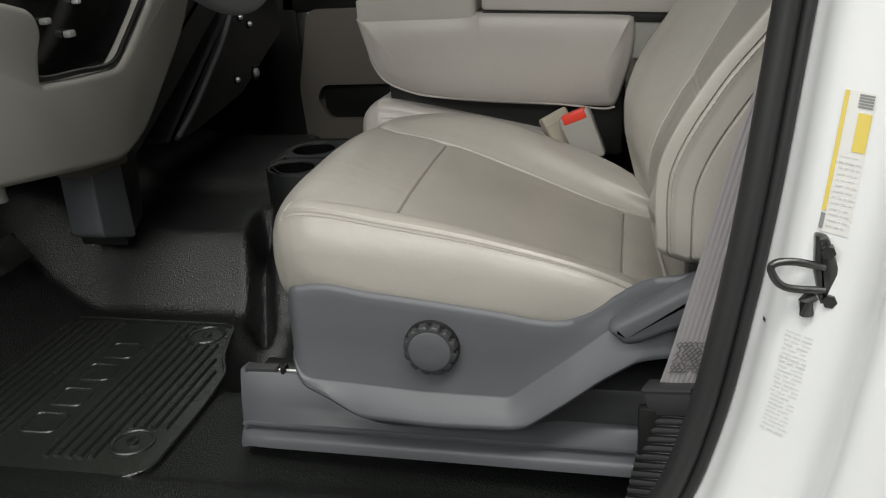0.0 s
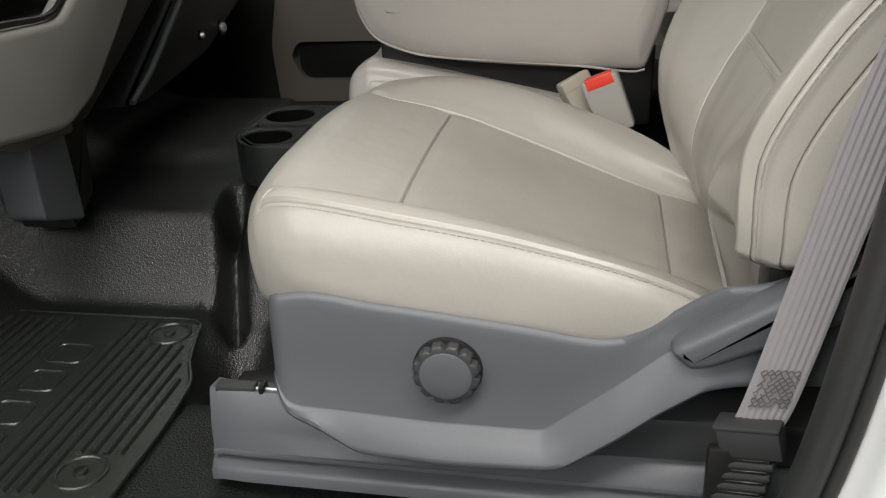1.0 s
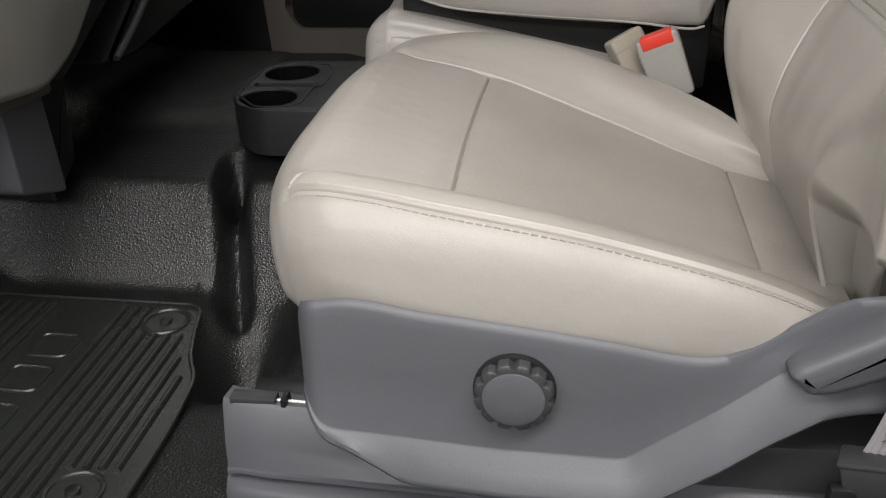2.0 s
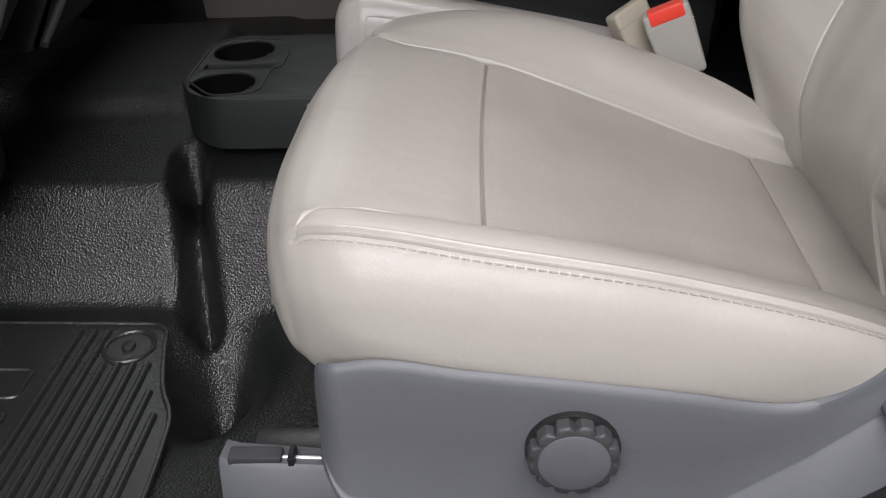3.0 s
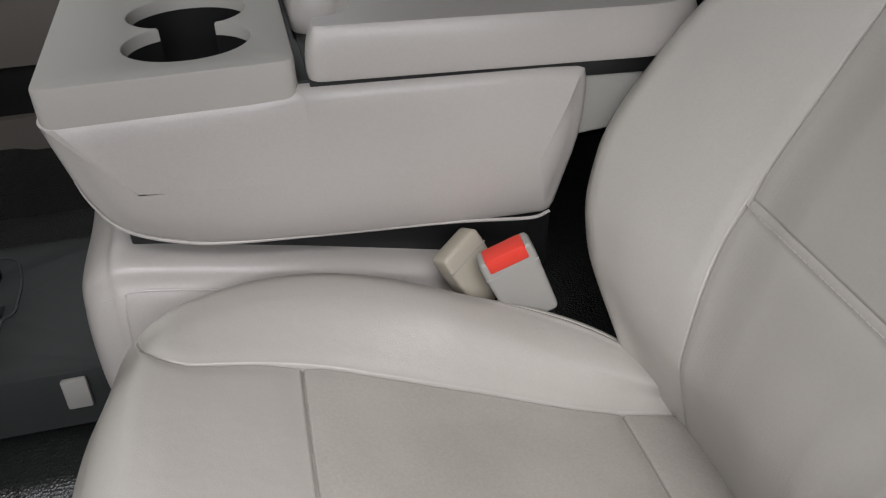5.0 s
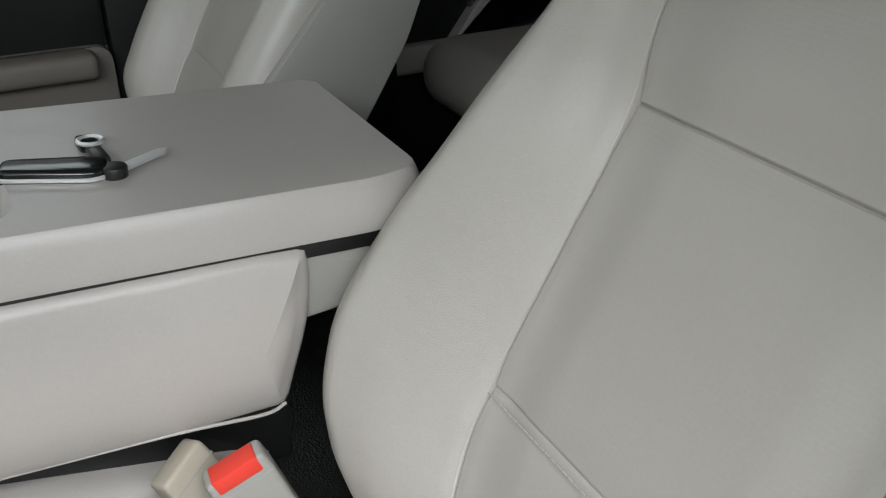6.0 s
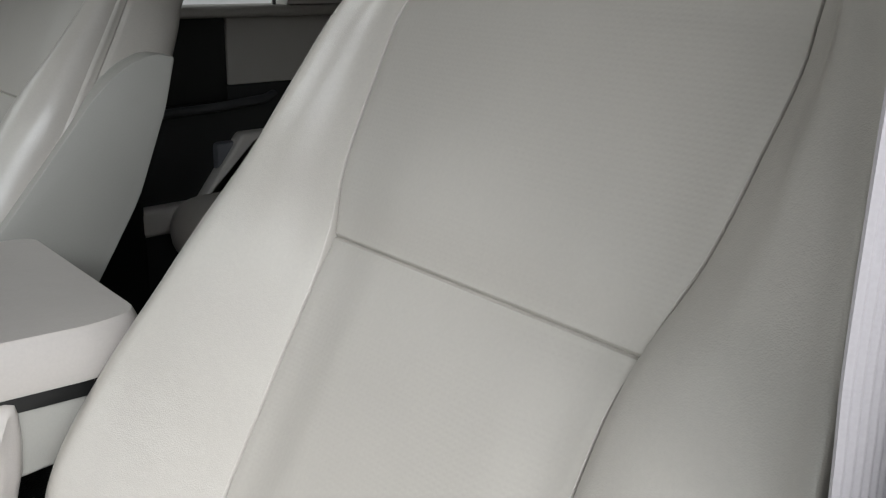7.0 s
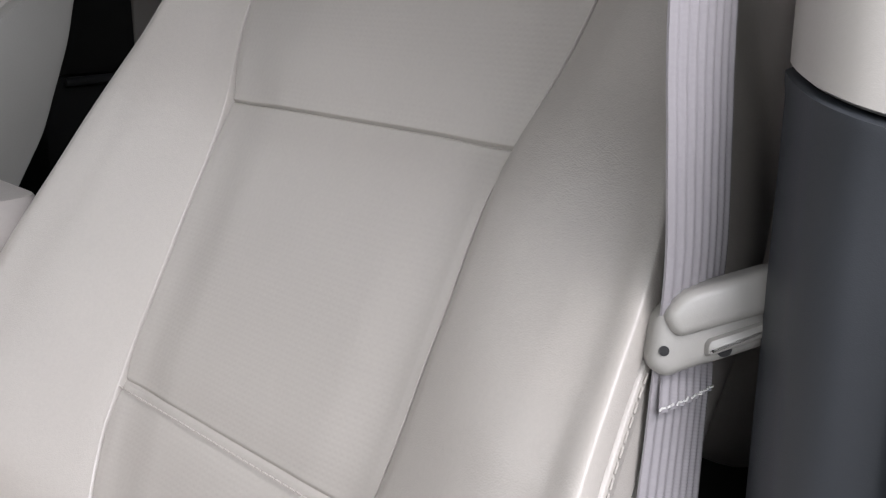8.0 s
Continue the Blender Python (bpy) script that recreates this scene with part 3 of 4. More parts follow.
def back_skin(cy, dx, us, xs, driver=False):
    """Rows of the backrest's skin at the heights xs, from the middle of the face round each side."""
    keys = [b[0] for b in BACK]
    half = [spline_at(b[1], us) for b in BACK]
    cols = [[(x, *p) for x, p in zip(xs, hermite(keys, [h[j] for h in half], xs))] for j in range(len(us))]
    more = hermite([b[0] for b in BOLSTERS], [b[1:] for b in BOLSTERS], xs)
    welt, welt2 = (4.7 / 8, 5.1 / 8) if driver else (5.02 / 8, 5.2 / 8)
    low, high = [spline_at(b[1], [2 / 8]) for b in BACK], [spline_at(b[1], [4.5 / 8]) for b in BACK]
    base = [p[1] for p in hermite(keys, [q[0] for q in low], xs)]
    crest = [p[1] for p in hermite(keys, [q[0] for q in high], xs)]
    rows = []
    for i in range(len(xs)):
        sw, hi, di, ho, do = more[i] if driver else (0, 0, 0, 0, 0)
        a, b = [], []
        for j, u in enumerate(us):
            s, h, d = cols[j][i]
            w0 = u * 4 if u < .25 else max(2 - 4 * u, 0)
            w1 = ease(.25, .42, u) * ease(.9, .62, u)
            d -= back_groove(s, u, h) - (.0045 * dent(u, .4375, .045) if driver else 0)
            h += w0 * sw
            cut, cut2 = [0.0028 * dent(u, v, 0.0013) + 0.0032 * dent(u, v2, 0.0018) - 0.0016 * dent(u, v + .008, 0.006) for v, v2 in ((welt, welt2), (5.3 / 8, 5.6 / 8) if driver else (welt, welt2))]
            slope, square, side, e = 0, 0, 0, d
            if driver:
                slope, square, side = .0075 * dent(u, .36, .075), .011 * dent(u, .555, .05), .012 * dent(u, .74, .09)
                # the bolster by the door rises evenly from its seam to its outer edge
                rise = crest[i] - base[i]
                if .25 < u < .5625:
                    f = (u - .25) / .3125
                    e = base[i] + .72 * rise * f + .016 * math.sin(math.pi * f) - back_groove(s, u, h)
                elif u >= .5625:
                    e = d - .28 * rise * (1 - ease(.5625, .75, u))
            p, q = BO + BA * s + BF * (e + w1 * do + square), BO + BA * s + BF * (d + w1 * di - slope)
            # and ends in a rounded lobe above the lever
            foot = ease(.338 + .4 * max(e, 0), .308, p.z) * min(max((u - .25) * 8, 0), 1) if driver else 0
            a.append((p.x + dx + .04 * foot, cy - h + cut - w1 * ho - .5 * square - side + .07 * foot, p.z - .02 * foot))
            b.append((q.x + dx, cy + h - cut2 + w1 * hi, q.z))
        rows.append((a, b))
    return rows


def back_row(cy, u, s0, s1):
    """A line up the outer side of the driver's backrest at place u round its profile."""
    return [Vector(a[0]) + Vector((-.0006, -.0008, 0)) for a, b in back_skin(cy, 0, [u], list(np.linspace(s0, s1, 60)), True)]


def backrest_mesh(cy, dx, nv=321, nx=200, driver=False):
    us = finer(0, 1, nv, (2 / 8, 4.7 / 8, 5.1 / 8), .008, 21)
    xs = sorted(finer(BACK[0][0], BACK[-1][0], nx, (.2385, 0), .007, 21) + list(np.linspace(-.1871, -.0571, 70)))
    rows = [a + b[::-1][1:-1] for a, b in back_skin(cy, dx, us, xs, driver)]
    bm = grid(rows, True, True)
    m = len(us)
    paint_insert(bm, len(xs), 2 * m - 2, lambda c: us[min(c, 2 * m - 2 - c)] < 2 / 8)
    return bm


driver_seat()


# ---- passenger seat ----
def passenger_seat():
    seat = thing("passenger_seat", "grey-beige vinyl front passenger seat beyond the console", "car seat", at=(0.1, 2.16, 0.03))
    inv = Matrix.Translation((-0.1, -2.16, -0.03))
    bm = backrest_mesh(2.165, 0.03, 241, 160)
    bmesh.ops.transform(bm, matrix=inv, verts=bm.verts)
    part("backrest", bm, seat_vinyl, seat).data.materials.append(seat_insert)
    rows = mirrored_loft(CUSHION, 2.16, finer(CUSHION[0][0], CUSHION[-1][0], 100, (), 0, 0), finer(0, 1, 71, (), 0, 0), cushion_groove)
    bm = grid(rows, True, True)
    bmesh.ops.transform(bm, matrix=inv, verts=bm.verts)
    part("cushion", bm, seat_vinyl, seat)
    bm = prism(rounded([(.33, .44), (.48, .37), (.543, .469), (.593, .55), (.64, .669), (.657, .735), (.626, .74), (.585, .724), (.545, .691), (.472, .604), (.408, .529)], [.01, .02, .02, .02, .02, .006, .02, .02, .02, .02, .02]), 1.879, 1.935, .002, 2)
    bmesh.ops.transform(bm, matrix=inv, verts=bm.verts)
    part("side_panel", bm, dash_grey, seat, "beige moulded plastic side panel")
    bm = box(-.05, .4, 1.95, 2.37, 0.03, .22, .02)
    bmesh.ops.transform(bm, matrix=inv, verts=bm.verts)
    part("seat_base", bm, trim_dark, seat)


passenger_seat()


# ---- centre seat folded into a console ----
def loft_rows(sections, n, m):
    half = [spline(s, m) for s in sections]
    cols = [spline([h[j] for h in half], n) for j in range(m)]
    return [[c[i] for c in cols] for i in range(n)]


def centre_console():
    c = thing("centre_console", "folded grey-beige vinyl centre seat forming a console", "console", at=(0.05, 1.645, 0.1))
    inv = Matrix.Translation((-0.05, -1.645, -0.1))

    def add(name, bm, mat, label="", parent=None, smooth=True):
        bmesh.ops.transform(bm, matrix=inv, verts=bm.verts)
        return part(name, bm, mat, parent or c, label, smooth)
    y0, y1 = 1.447, 1.77
    # fixed lower cushion
    sec = []
    for x, zt, zb, g in [(-.21, .315, .24, .05), (-.206, .342, .21, .026), (-.196, .361, .20, .012), (-.176, .376, .19, .004), (-.145, .381, .185, 0), (0, .352, .18, 0), (.15, .318, .17, 0), (.215, .303, .165, 0), (.23, .288, .17, .01), (.235, .265, .19, .03)]:
        a, b = y0 + g, y1 - g
        sec.append([(x, a + .02, zb), (x, a + .004, zb + .02), (x, a, zt - .06), (x, a + .008, zt - .024), (x, a + .032, zt - .001), (x, (a + b) / 2, zt - .006), (x, b - .022, zt), (x, b - .006, zt - .018), (x, b, zt - .06), (x, b - .004, zb + .02), (x, b - .02, zb)])
    lower = add("lower_cushion", grid(loft_rows(sec, 60, 80), True, True), console_vinyl, "grey-beige vinyl centre seat cushion")
    # padded body: a side outline (x, z) carried across, rounded at both sides, hollow under the tray
    low = spline([(-.192, .53), (-.184, .498), (-.170, .453), (-.148, .419), (-.10, .397), (-.05, .3855), (.05, .376), (.16, .370), (.235, .367)], 40)
    rear = [(.250, .367), (.258, .370), (.263, .378), (.270, .40), (.280, .43), (.287, .456), (.290, .485), (.290, .510), (.288, .519), (.280, .5225)]
    top = [(x, .5325 if x <= .0205 else .5348 - .045 * (x - .03)) for x in (.25, .19, .12, .06, .03, .021, .02, -.02, -.06, -.10, -.149, -.15, -.17)]
    outline = [tuple(p) for p in low[:-1]] + rear + top
    rows = []
    for d, y, sunk in ((.0125, 1.4497, 0), (.008, 1.4515, 0), (.004, 1.4540, 0), (.0015, 1.4570, 0), (.0005, 1.461, 0), (0, 1.466, 0), (0, 1.471, 1), (0, 1.66, 1), (0, 1.661, 0), (0, 1.72, 0), (.003, 1.738, 0), (.009, 1.745, 0), (.0125, 1.7455, 0)):
        o = offset_loop(outline, d) if d else outline
        rows.append([(x, y, .44 if sunk and z > .52 and -.1495 < x < .0205 else z) for x, z in o])
    for r, place in ((rows[0], 0), (rows[-1], len(rows) + 1)):
        y = r[0][1] + (-.009 if place == 0 else .007)
        mid = [(min(max(p[0], -.125), .24), y, .455 - .06 * (p[0] + .05)) for p in r]
        for f, g in ((.12, .27), (.28, .54), (.46, .75), (.72, .94), (1, 1)):
            ring = [(a[0] + (m[0] - a[0]) * f, a[1] + (m[1] - a[1]) * g, a[2] + (m[2] - a[2]) * f) for a, m in zip(r, mid)]
            rows.insert(0 if place == 0 else len(rows), ring)
    bm = grid(rows, True)
    bmesh.ops.remove_doubles(bm, verts=bm.verts, dist=.00002)
    body = add("padded_body", bm, console_vinyl, "padded grey-beige vinyl console side")
    add("hinge_cover", prism(rounded([(.27, .446), (.33, .450), (.42, .456), (.42, .509), (.27, .5205)], .006), 1.461, 1.735, .004, 3), dash_grey, "smooth grey-beige plastic hinge cover")
    # Added black core standing in for the shade under the padded body.
    add("under_gap_filler", prism(rounded([(-.15, .30), (.27, .27), (.275, .40), (.2, .40), (-.09, .415), (-.15, .44)], .01), 1.492, 1.73, .004), black_plastic, "black filler added for the shade in the gap")
    # Added strip puts the dark of the gap and notch floor into colour.
    add("gap_shade_strip", box(.0245, .080, 1.462, 1.738, .5335, .5372, .0008), black_plastic, "added black strip for the dark gap between tray and lid")
    # Black strip added as the lid's shadow gap; a bare gap renders too light.
    bm = box(.034, .40, 1.4565, 1.738, .522, .5395, .001)
    for v in bm.verts:
        v.co.z -= .05 * (v.co.x - .035)
    add("lid_gap_line", bm, black_plastic, "added black strip for the shaded gap under the lid")
    # storage lid with rolled upper edges
    lid = rounded([(.032, 1.4475), (.36, 1.4475), (.411, 1.466), (.413, 1.73), (.395, 1.744), (.030, 1.744), (.030, 1.568), (.070, 1.562), (.072, 1.496), (.034, 1.486)], [.016, .05, .03, .022, .022, .018, .022, .024, .024, .017], 7)
    rings = [[(x, y, z) for x, y in offset_loop(lid, d)] for d, z in ((.010, .5385), (.004, .5385), (.001, .540), (0, .544), (0, .550), (.0005, .558), (.0018, .566), (.0038, .574), (.0060, .580), (.0078, .5838), (.0086, .5852), (.0092, .586))]
    bm = grid(rings, True, True)
    for v in bm.verts:
        v.co.z -= .05 * (v.co.x - .035)
    add("lid", bm, console_vinyl, "padded vinyl console lid with a finger notch")
    # tray with the cup well
    cx, cy, rx, ry, c0 = -.065, 1.568, .056, .046, .041
    k = math.acos(c0 / ry)
    hole = [(cx + rx * math.cos(t), cy + c0 + ry * math.sin(t)) for t in np.linspace(-math.pi / 2 + k, 1.5 * math.pi - k, 36)][:-1]
    hole += [(cx + rx * math.cos(t), cy - c0 + ry * math.sin(t)) for t in np.linspace(math.pi / 2 + k, 2.5 * math.pi - k, 36)][:-1]
    slot = rounded([(-.137, 1.672), (.012, 1.672), (.012, 1.726), (-.137, 1.726)], .006)
    add("cup_tray", plate(rounded([(-.19, 1.452), (.024, 1.452), (.024, 1.742), (-.19, 1.742)], .012), [hole, slot], .561, .04, [.038, .012], floor=False, r=.0025), trim_beige, "grey-beige plastic tray with twin cup well")
    add("cup_liner", grid([[(cx + (p[0] - cx) * f, cy + (p[1] - cy) * f, z) for p in hole] for f, z in ((.99, .5485), (.96, .45), (.3, .449), (.01, .449))], True), black_plastic, "black cup well")
    for nm, p in (("cushion_piping", [(-.182, 1.4585, .344), (-.145, 1.4525, .353), (-.05, 1.452, .335), (.08, 1.452, .306), (.2, 1.4525, .279)]), ("front_seam", [(-.160, 1.4525, .352), (-.164, 1.4485, .325), (-.168, 1.449, .25)])):
        add(nm, tube(spline(p, 40), .0015, 8), console_vinyl, "", lower)
    # piping round the foot of the body
    path = spline([(-.182, 1.475, .485), (-.170, 1.462, .452), (-.146, 1.4555, .4195), (-.10, 1.454, .399), (-.05, 1.454, .3895), (.05, 1.454, .382), (.16, 1.454, .374), (.235, 1.454, .365), (.258, 1.458, .367)], 60)
    add("piping", tube(path, .0018, 8), console_vinyl, "", body)


centre_console()


# ---- B pillar, seal and painted door frame ----
SEAL = [(.452, .765, 1.1), (.445, .755, .9), (.432, .742, .75), (.418, .735, .625), (.40, .716, .47), (.384, .705, .36), (.362, .697, .24), (.33, .692, .14), (.28, .688, .085), (.2, .685, .058), (.05, .683, .05), (-.4, .683, .05), (-1.1, .683, .05)]


def sweep(profile, n=90):
    """A profile of offsets (out from the door opening, across) carried along the seal's line."""
    path = [Vector(p) for p in spline(SEAL, n)]
    rows = []
    for i, p in enumerate(path):
        t = path[min(i + 1, n - 1)] - path[max(i - 1, 0)]
        t.y = 0
        t.normalize()
        out = Vector((-t.z, 0, t.x))
        rows.append([p + out * a + Vector((0, b, 0)) for a, b in profile])
    return rows


FRAME_PROFILE = [(.008, .012), (.016, -.004), (.022, -.02), (.026, -.04), (.036, -.055), (.06, -.068), (.075, -.08), (.084, -.10), (.086, -.125), (.10, -.14), (.14, -.15), (.30, -.16)]


def door_frame():
    seal = [(-.005 + .0125 * math.cos(k * math.pi / 8), .018 * math.sin(k * math.pi / 8)) for k in range(16)]
    lip = [(.0115 + .0062 * math.cos(k * math.pi / 6), -.006 + .0085 * math.sin(k * math.pi / 6)) for k in range(12)]
    tagged(part("trim_seal_lip", grid(sweep(lip), True, True), seal_rubber), "narrow black rubber outer lip of the weatherstrip", "seal", "", "structure")
    tagged(part("trim_door_seal", grid(sweep(seal), True, True), seal_rubber), "black rubber weatherstrip round the door opening", "seal", "", "structure")
    prof = [tuple(q) for q in spline(FRAME_PROFILE, 40)]
    fr = tagged(part("wall_door_frame", grid(sweep(prof)), white_paint), "glossy white painted steel door frame of the truck", "door frame", "", "structure")
    return fr


door_frame()


def pillar_trim():
    """Inner cover of the B pillar, in two mouldings that meet on a slant."""
    def col(z):
        lean = .03 * (z - .4)
        dy = .045 * (z - .52)
        return [(a, c + dy) for a, c in [(.404 + lean, .786), (.41 + lean, .803), (.43 + lean, .82), (.452 + lean, .832), (.53 + lean, .822), (.56 + lean, .80), (.56 + lean, .76), (.412 + lean, .758)]]
    for name, ends, grow, mat, lab in (("lower_moulding", (.02, .2, .4, .55, .66, .704, .710, .7135, .715), 0.0, pillar_grey, "dark grey lower pillar moulding"), ("upper_moulding", (.7165, .718, .723, .74, .80, .95, 1.12, 1.285), -.001, trim_beige, "light beige upper pillar moulding")):
        rows = []
        for z in ends:
            o = rounded(col(z), [.010, .012, .012, .006, .012, .012, .012, .01], 5)
            cx, cy = sum(p[0] for p in o) / len(o), sum(p[1] for p in o) / len(o)
            lip = -.003 if z in (.715, .7165) else .0012 if z in (.710, .7135) else 0
            f = 1 + (grow + lip) / .05
            slant = .25 * max(1 - abs(z - .713) / .15, 0)
            rows.append([(cx + (p[0] - cx) * f, cy + (p[1] - cy) * f, z + slant * (p[1] - .80)) for p in o])
        part(name, grid(rows, True, True), mat, PILLAR, lab)


PILLAR = thing("trim_pillar", "two-tone plastic cover of the door pillar", "pillar trim", kind="structure")
pillar_trim()


# ---- seat belt ----
def driver_belt():
    b = thing("seat_belt", "grey woven driver's seat belt hanging beside the backrest", "seat belt")
    path = spline([(.338, .819, .185), (.355, .822, .24), (.409, .848, .45), (.444, .8635, .57), (.447, .8635, .632), (.438, .8635, .69), (.428, .8635, .752), (.41, .86, .90), (.39, .854, 1.15)], 80)
    rows = []
    for i, p in enumerate(path):
        p = Vector(p)
        z = p.z
        f = min(max((z - .35) / .2, 0), 1)
        w = Vector((.93, -.36, .25)).lerp(Vector((.985, -.17, .02)), f)
        w.normalize()
        n = Vector((-w.y, w.x, 0)).normalized()
        pts = []
        for k in range(65):
            f = -1 + k / 32
            pts.append(p + w * .0235 * f + n * (.0006 + .0006 * math.cos(f * 8 * math.pi) + .002 * f * f))
        pts2 = [q - n * .0013 for q in pts]
        rows.append(pts + pts2[::-1])
    part("webbing", grid(rows, True, True), belt_web, b)
    fold = []
    for r, p in zip(rows, path):
        if .560 < p[2] < .612:
            out = .003 + .007 * max(.585 - p[2], 0) / .035
            q = [Vector(v) for v in r[4:61]]
            fold.append([v + Vector((-.7, -.7, 0)) * out for v in q] + [v + Vector((-.7, -.7, 0)) * (out - .0016) for v in q[::-1]])
    tab = part("webbing_fold", grid(fold, True, True), belt_web, b, "folded and stitched webbing end")
    hem = [Vector(v) + Vector((-.0008, -.0008, .003)) for v in fold[0][1:56:3]]
    stitches("hem_stitching", hem, tab, .003, .0022, .0004, paper_white)
    bm = bmesh.new()
    wd, up = Vector((.93, -.36, .25)).normalized(), Vector((.22, .05, .97)).normalized()
    nn = wd.cross(up).normalized()
    if nn.y > 0:
        nn = -nn
    o = Vector((.3535, .8195, .236)) + nn * .0026
    sew = random.Random(7)
    for k in range(11):
        pts = [o + wd * (-.017 + .034 * i / 12 + .0006 * sew.uniform(-1, 1)) + up * (-.019 + .0036 * k + (.0016 if (i + k) % 2 else -.0014) + .0005 * sew.uniform(-1, 1)) for i in range(13)]
        for p, q in zip(pts, pts[1:]):
            if sew.random() < .15:
                continue
            t = tube([p, q], .00055, 4)
            me = bpy.data.meshes.new("stitch")
            t.to_mesh(me)
            t.free()
            bm.from_mesh(me)
            bpy.data.meshes.remove(me)
    part("stitched_box", bm, dark_thread, b, "dark zigzag stitching")
    boot = thing_boot(b)


def thing_boot(b):
    w = Vector((.92, -.38, .3)).normalized()
    for k in range(13):
        z = .184 if k == 0 else .168 - k * .0118
        c = Vector((.337 - .0022 * k, .818 - .0008 * k, z))
        m = Matrix.Translation(c) @ Matrix.Rotation(math.atan2(w.y, w.x), 4, "Z") @ Matrix.Rotation(-.25, 4, "Y")
        if k == 0:
            part("boot_collar", box(-.0285, .0285, -.012, .012, -.019, .016, .003, 2, None, m), trim_dark, b)
            part("boot_rim", box(-.030, .030, -.0135, .0135, .010, .0155, .0022, 2, None, m), trim_dark, b)
        else:
            part("boot_rib", box(-.0275, .0275, -.011, .011, -.0038, .0038, .003, 2, None, m), trim_dark, b)
            part("boot_fold", box(-.025, .025, -.0085, .0085, -.007, .007, .001, 1, None, m), black_plastic, b)
    part("boot_core", box(.30, .345, .812, .825, .02, .17, .004), black_plastic, b)


driver_belt()


# ---- buckles ----
def buckles():
    def frame_of(c, up, face):
        up, face = Vector(up).normalized(), Vector(face).normalized()
        side = up.cross(face).normalized()
        face = side.cross(up)
        return Matrix(((side.x, face.x, up.x, c[0]), (side.y, face.y, up.y, c[1]), (side.z, face.z, up.z, c[2]), (0, 0, 0, 1)))

    def build(name, label, c, up, face, body_mat, w, h, d, button):
        b = thing(name, label, "seat belt buckle", "front seat buckles")
        m = frame_of(c, up, face)
        outline = rounded([(-w, -h), (w, -h), (w * 1.12, h * .55), (w * 1.1, h), (-w * 1.1, h), (-w * 1.12, h * .55)], .006)
        bm = prism(outline, -d, d, .004, 3)
        bmesh.ops.transform(bm, matrix=m, verts=bm.verts)
        shell = part("housing", bm, body_mat, b)
        bm = prism(rounded([(-w * 1.115, h * .51), (w * 1.115, h * .51), (w * 1.12, h * .55), (-w * 1.12, h * .55)], .0006), -d - .0002, d + .0002, .0003, 1)
        bmesh.ops.transform(bm, matrix=m, verts=bm.verts)
        part("cap_line", bm, belt_grey, shell)
        if button:
            bm = box(-w * .84, w * .84, -d * .7, d + .0012, h * .66, h + .0022, .0025, 2)
            bmesh.ops.transform(bm, matrix=m, verts=bm.verts)
            part("button", bm, red_plastic, shell, "red release button")
        bm = prism(rounded([(-w * .7, -h - .12), (w * .7, -h - .12), (w * .8, -h), (-w * .8, -h)], .004), -d * .6, d * .6, .003)
        bmesh.ops.transform(bm, matrix=m, verts=bm.verts)
        part("stalk", bm, black_plastic, b)
    build("seat_belt_buckle", "grey seat belt buckle with red button beside the cushion", (.207, 1.398, .332), (-.38, .05, .92), (-.25, -.85, .45), belt_grey, .0245, .043, .012, True)
    build("seat_belt_buckle", "tan seat belt buckle turned away beside the console", (.168, 1.43, .329), (-.45, .12, .88), (.35, -.8, .45), tan_plastic, .0225, .038, .012, False)


buckles()


def belt_tongue():
    t = thing("belt_tongue", "grey plastic seat belt tongue on the webbing", "seat belt tongue")
    c = Vector((.447, .8565, .603))
    w = Vector((.72, -.66, .18)).normalized()
    n = Vector((-.62, -.74, .25)).normalized()
    u = w.cross(n).normalized()
    n = u.cross(w)
    if u.z < 0:
        u = -u
    m = Matrix(((w.x, n.x, u.x, c.x), (w.y, n.y, u.y, c.y), (w.z, n.z, u.z, c.z), (0, 0, 0, 1)))
    out = rounded([(-.034, -.012), (-.027, -.020), (-.015, -.0175), (.0, -.0165), (.024, -.0135), (.043, -.006), (.044, .014), (.036, .022), (-.012, .018), (-.026, .010)], .006)
    bm = prism(out, -.012, .010, .006, 4)
    bmesh.ops.transform(bm, matrix=m, verts=bm.verts)
    grip = part("grip", bm, belt_grey, t)
    bm = prism(rounded([(-.020, -.001), (.042, .004), (.0435, .020), (.034, .0238), (-.014, .0195), (-.024, .010)], .006), -.008, .0150, .005, 4)
    bmesh.ops.transform(bm, matrix=m, verts=bm.verts)
    part("grip_bar", bm, belt_grey, t)
    bm = prism(rounded([(-.008, -.0125), (.042, -.0055), (.043, .0015), (-.006, -.0045)], .003), .0, .0145, .003)
    bmesh.ops.transform(bm, matrix=m, verts=bm.verts)
    part("grip_ridge", bm, belt_grey, t)
    for x, z, r in ((-.026, -.006, .0024), (.002, -.0105, .0038)):
        bm = prism(circle(x, z, r, 20), .0, .0106, 0)
        bmesh.ops.transform(bm, matrix=m, verts=bm.verts)
        part("slot", bm, black_plastic, grip)

belt_tongue()


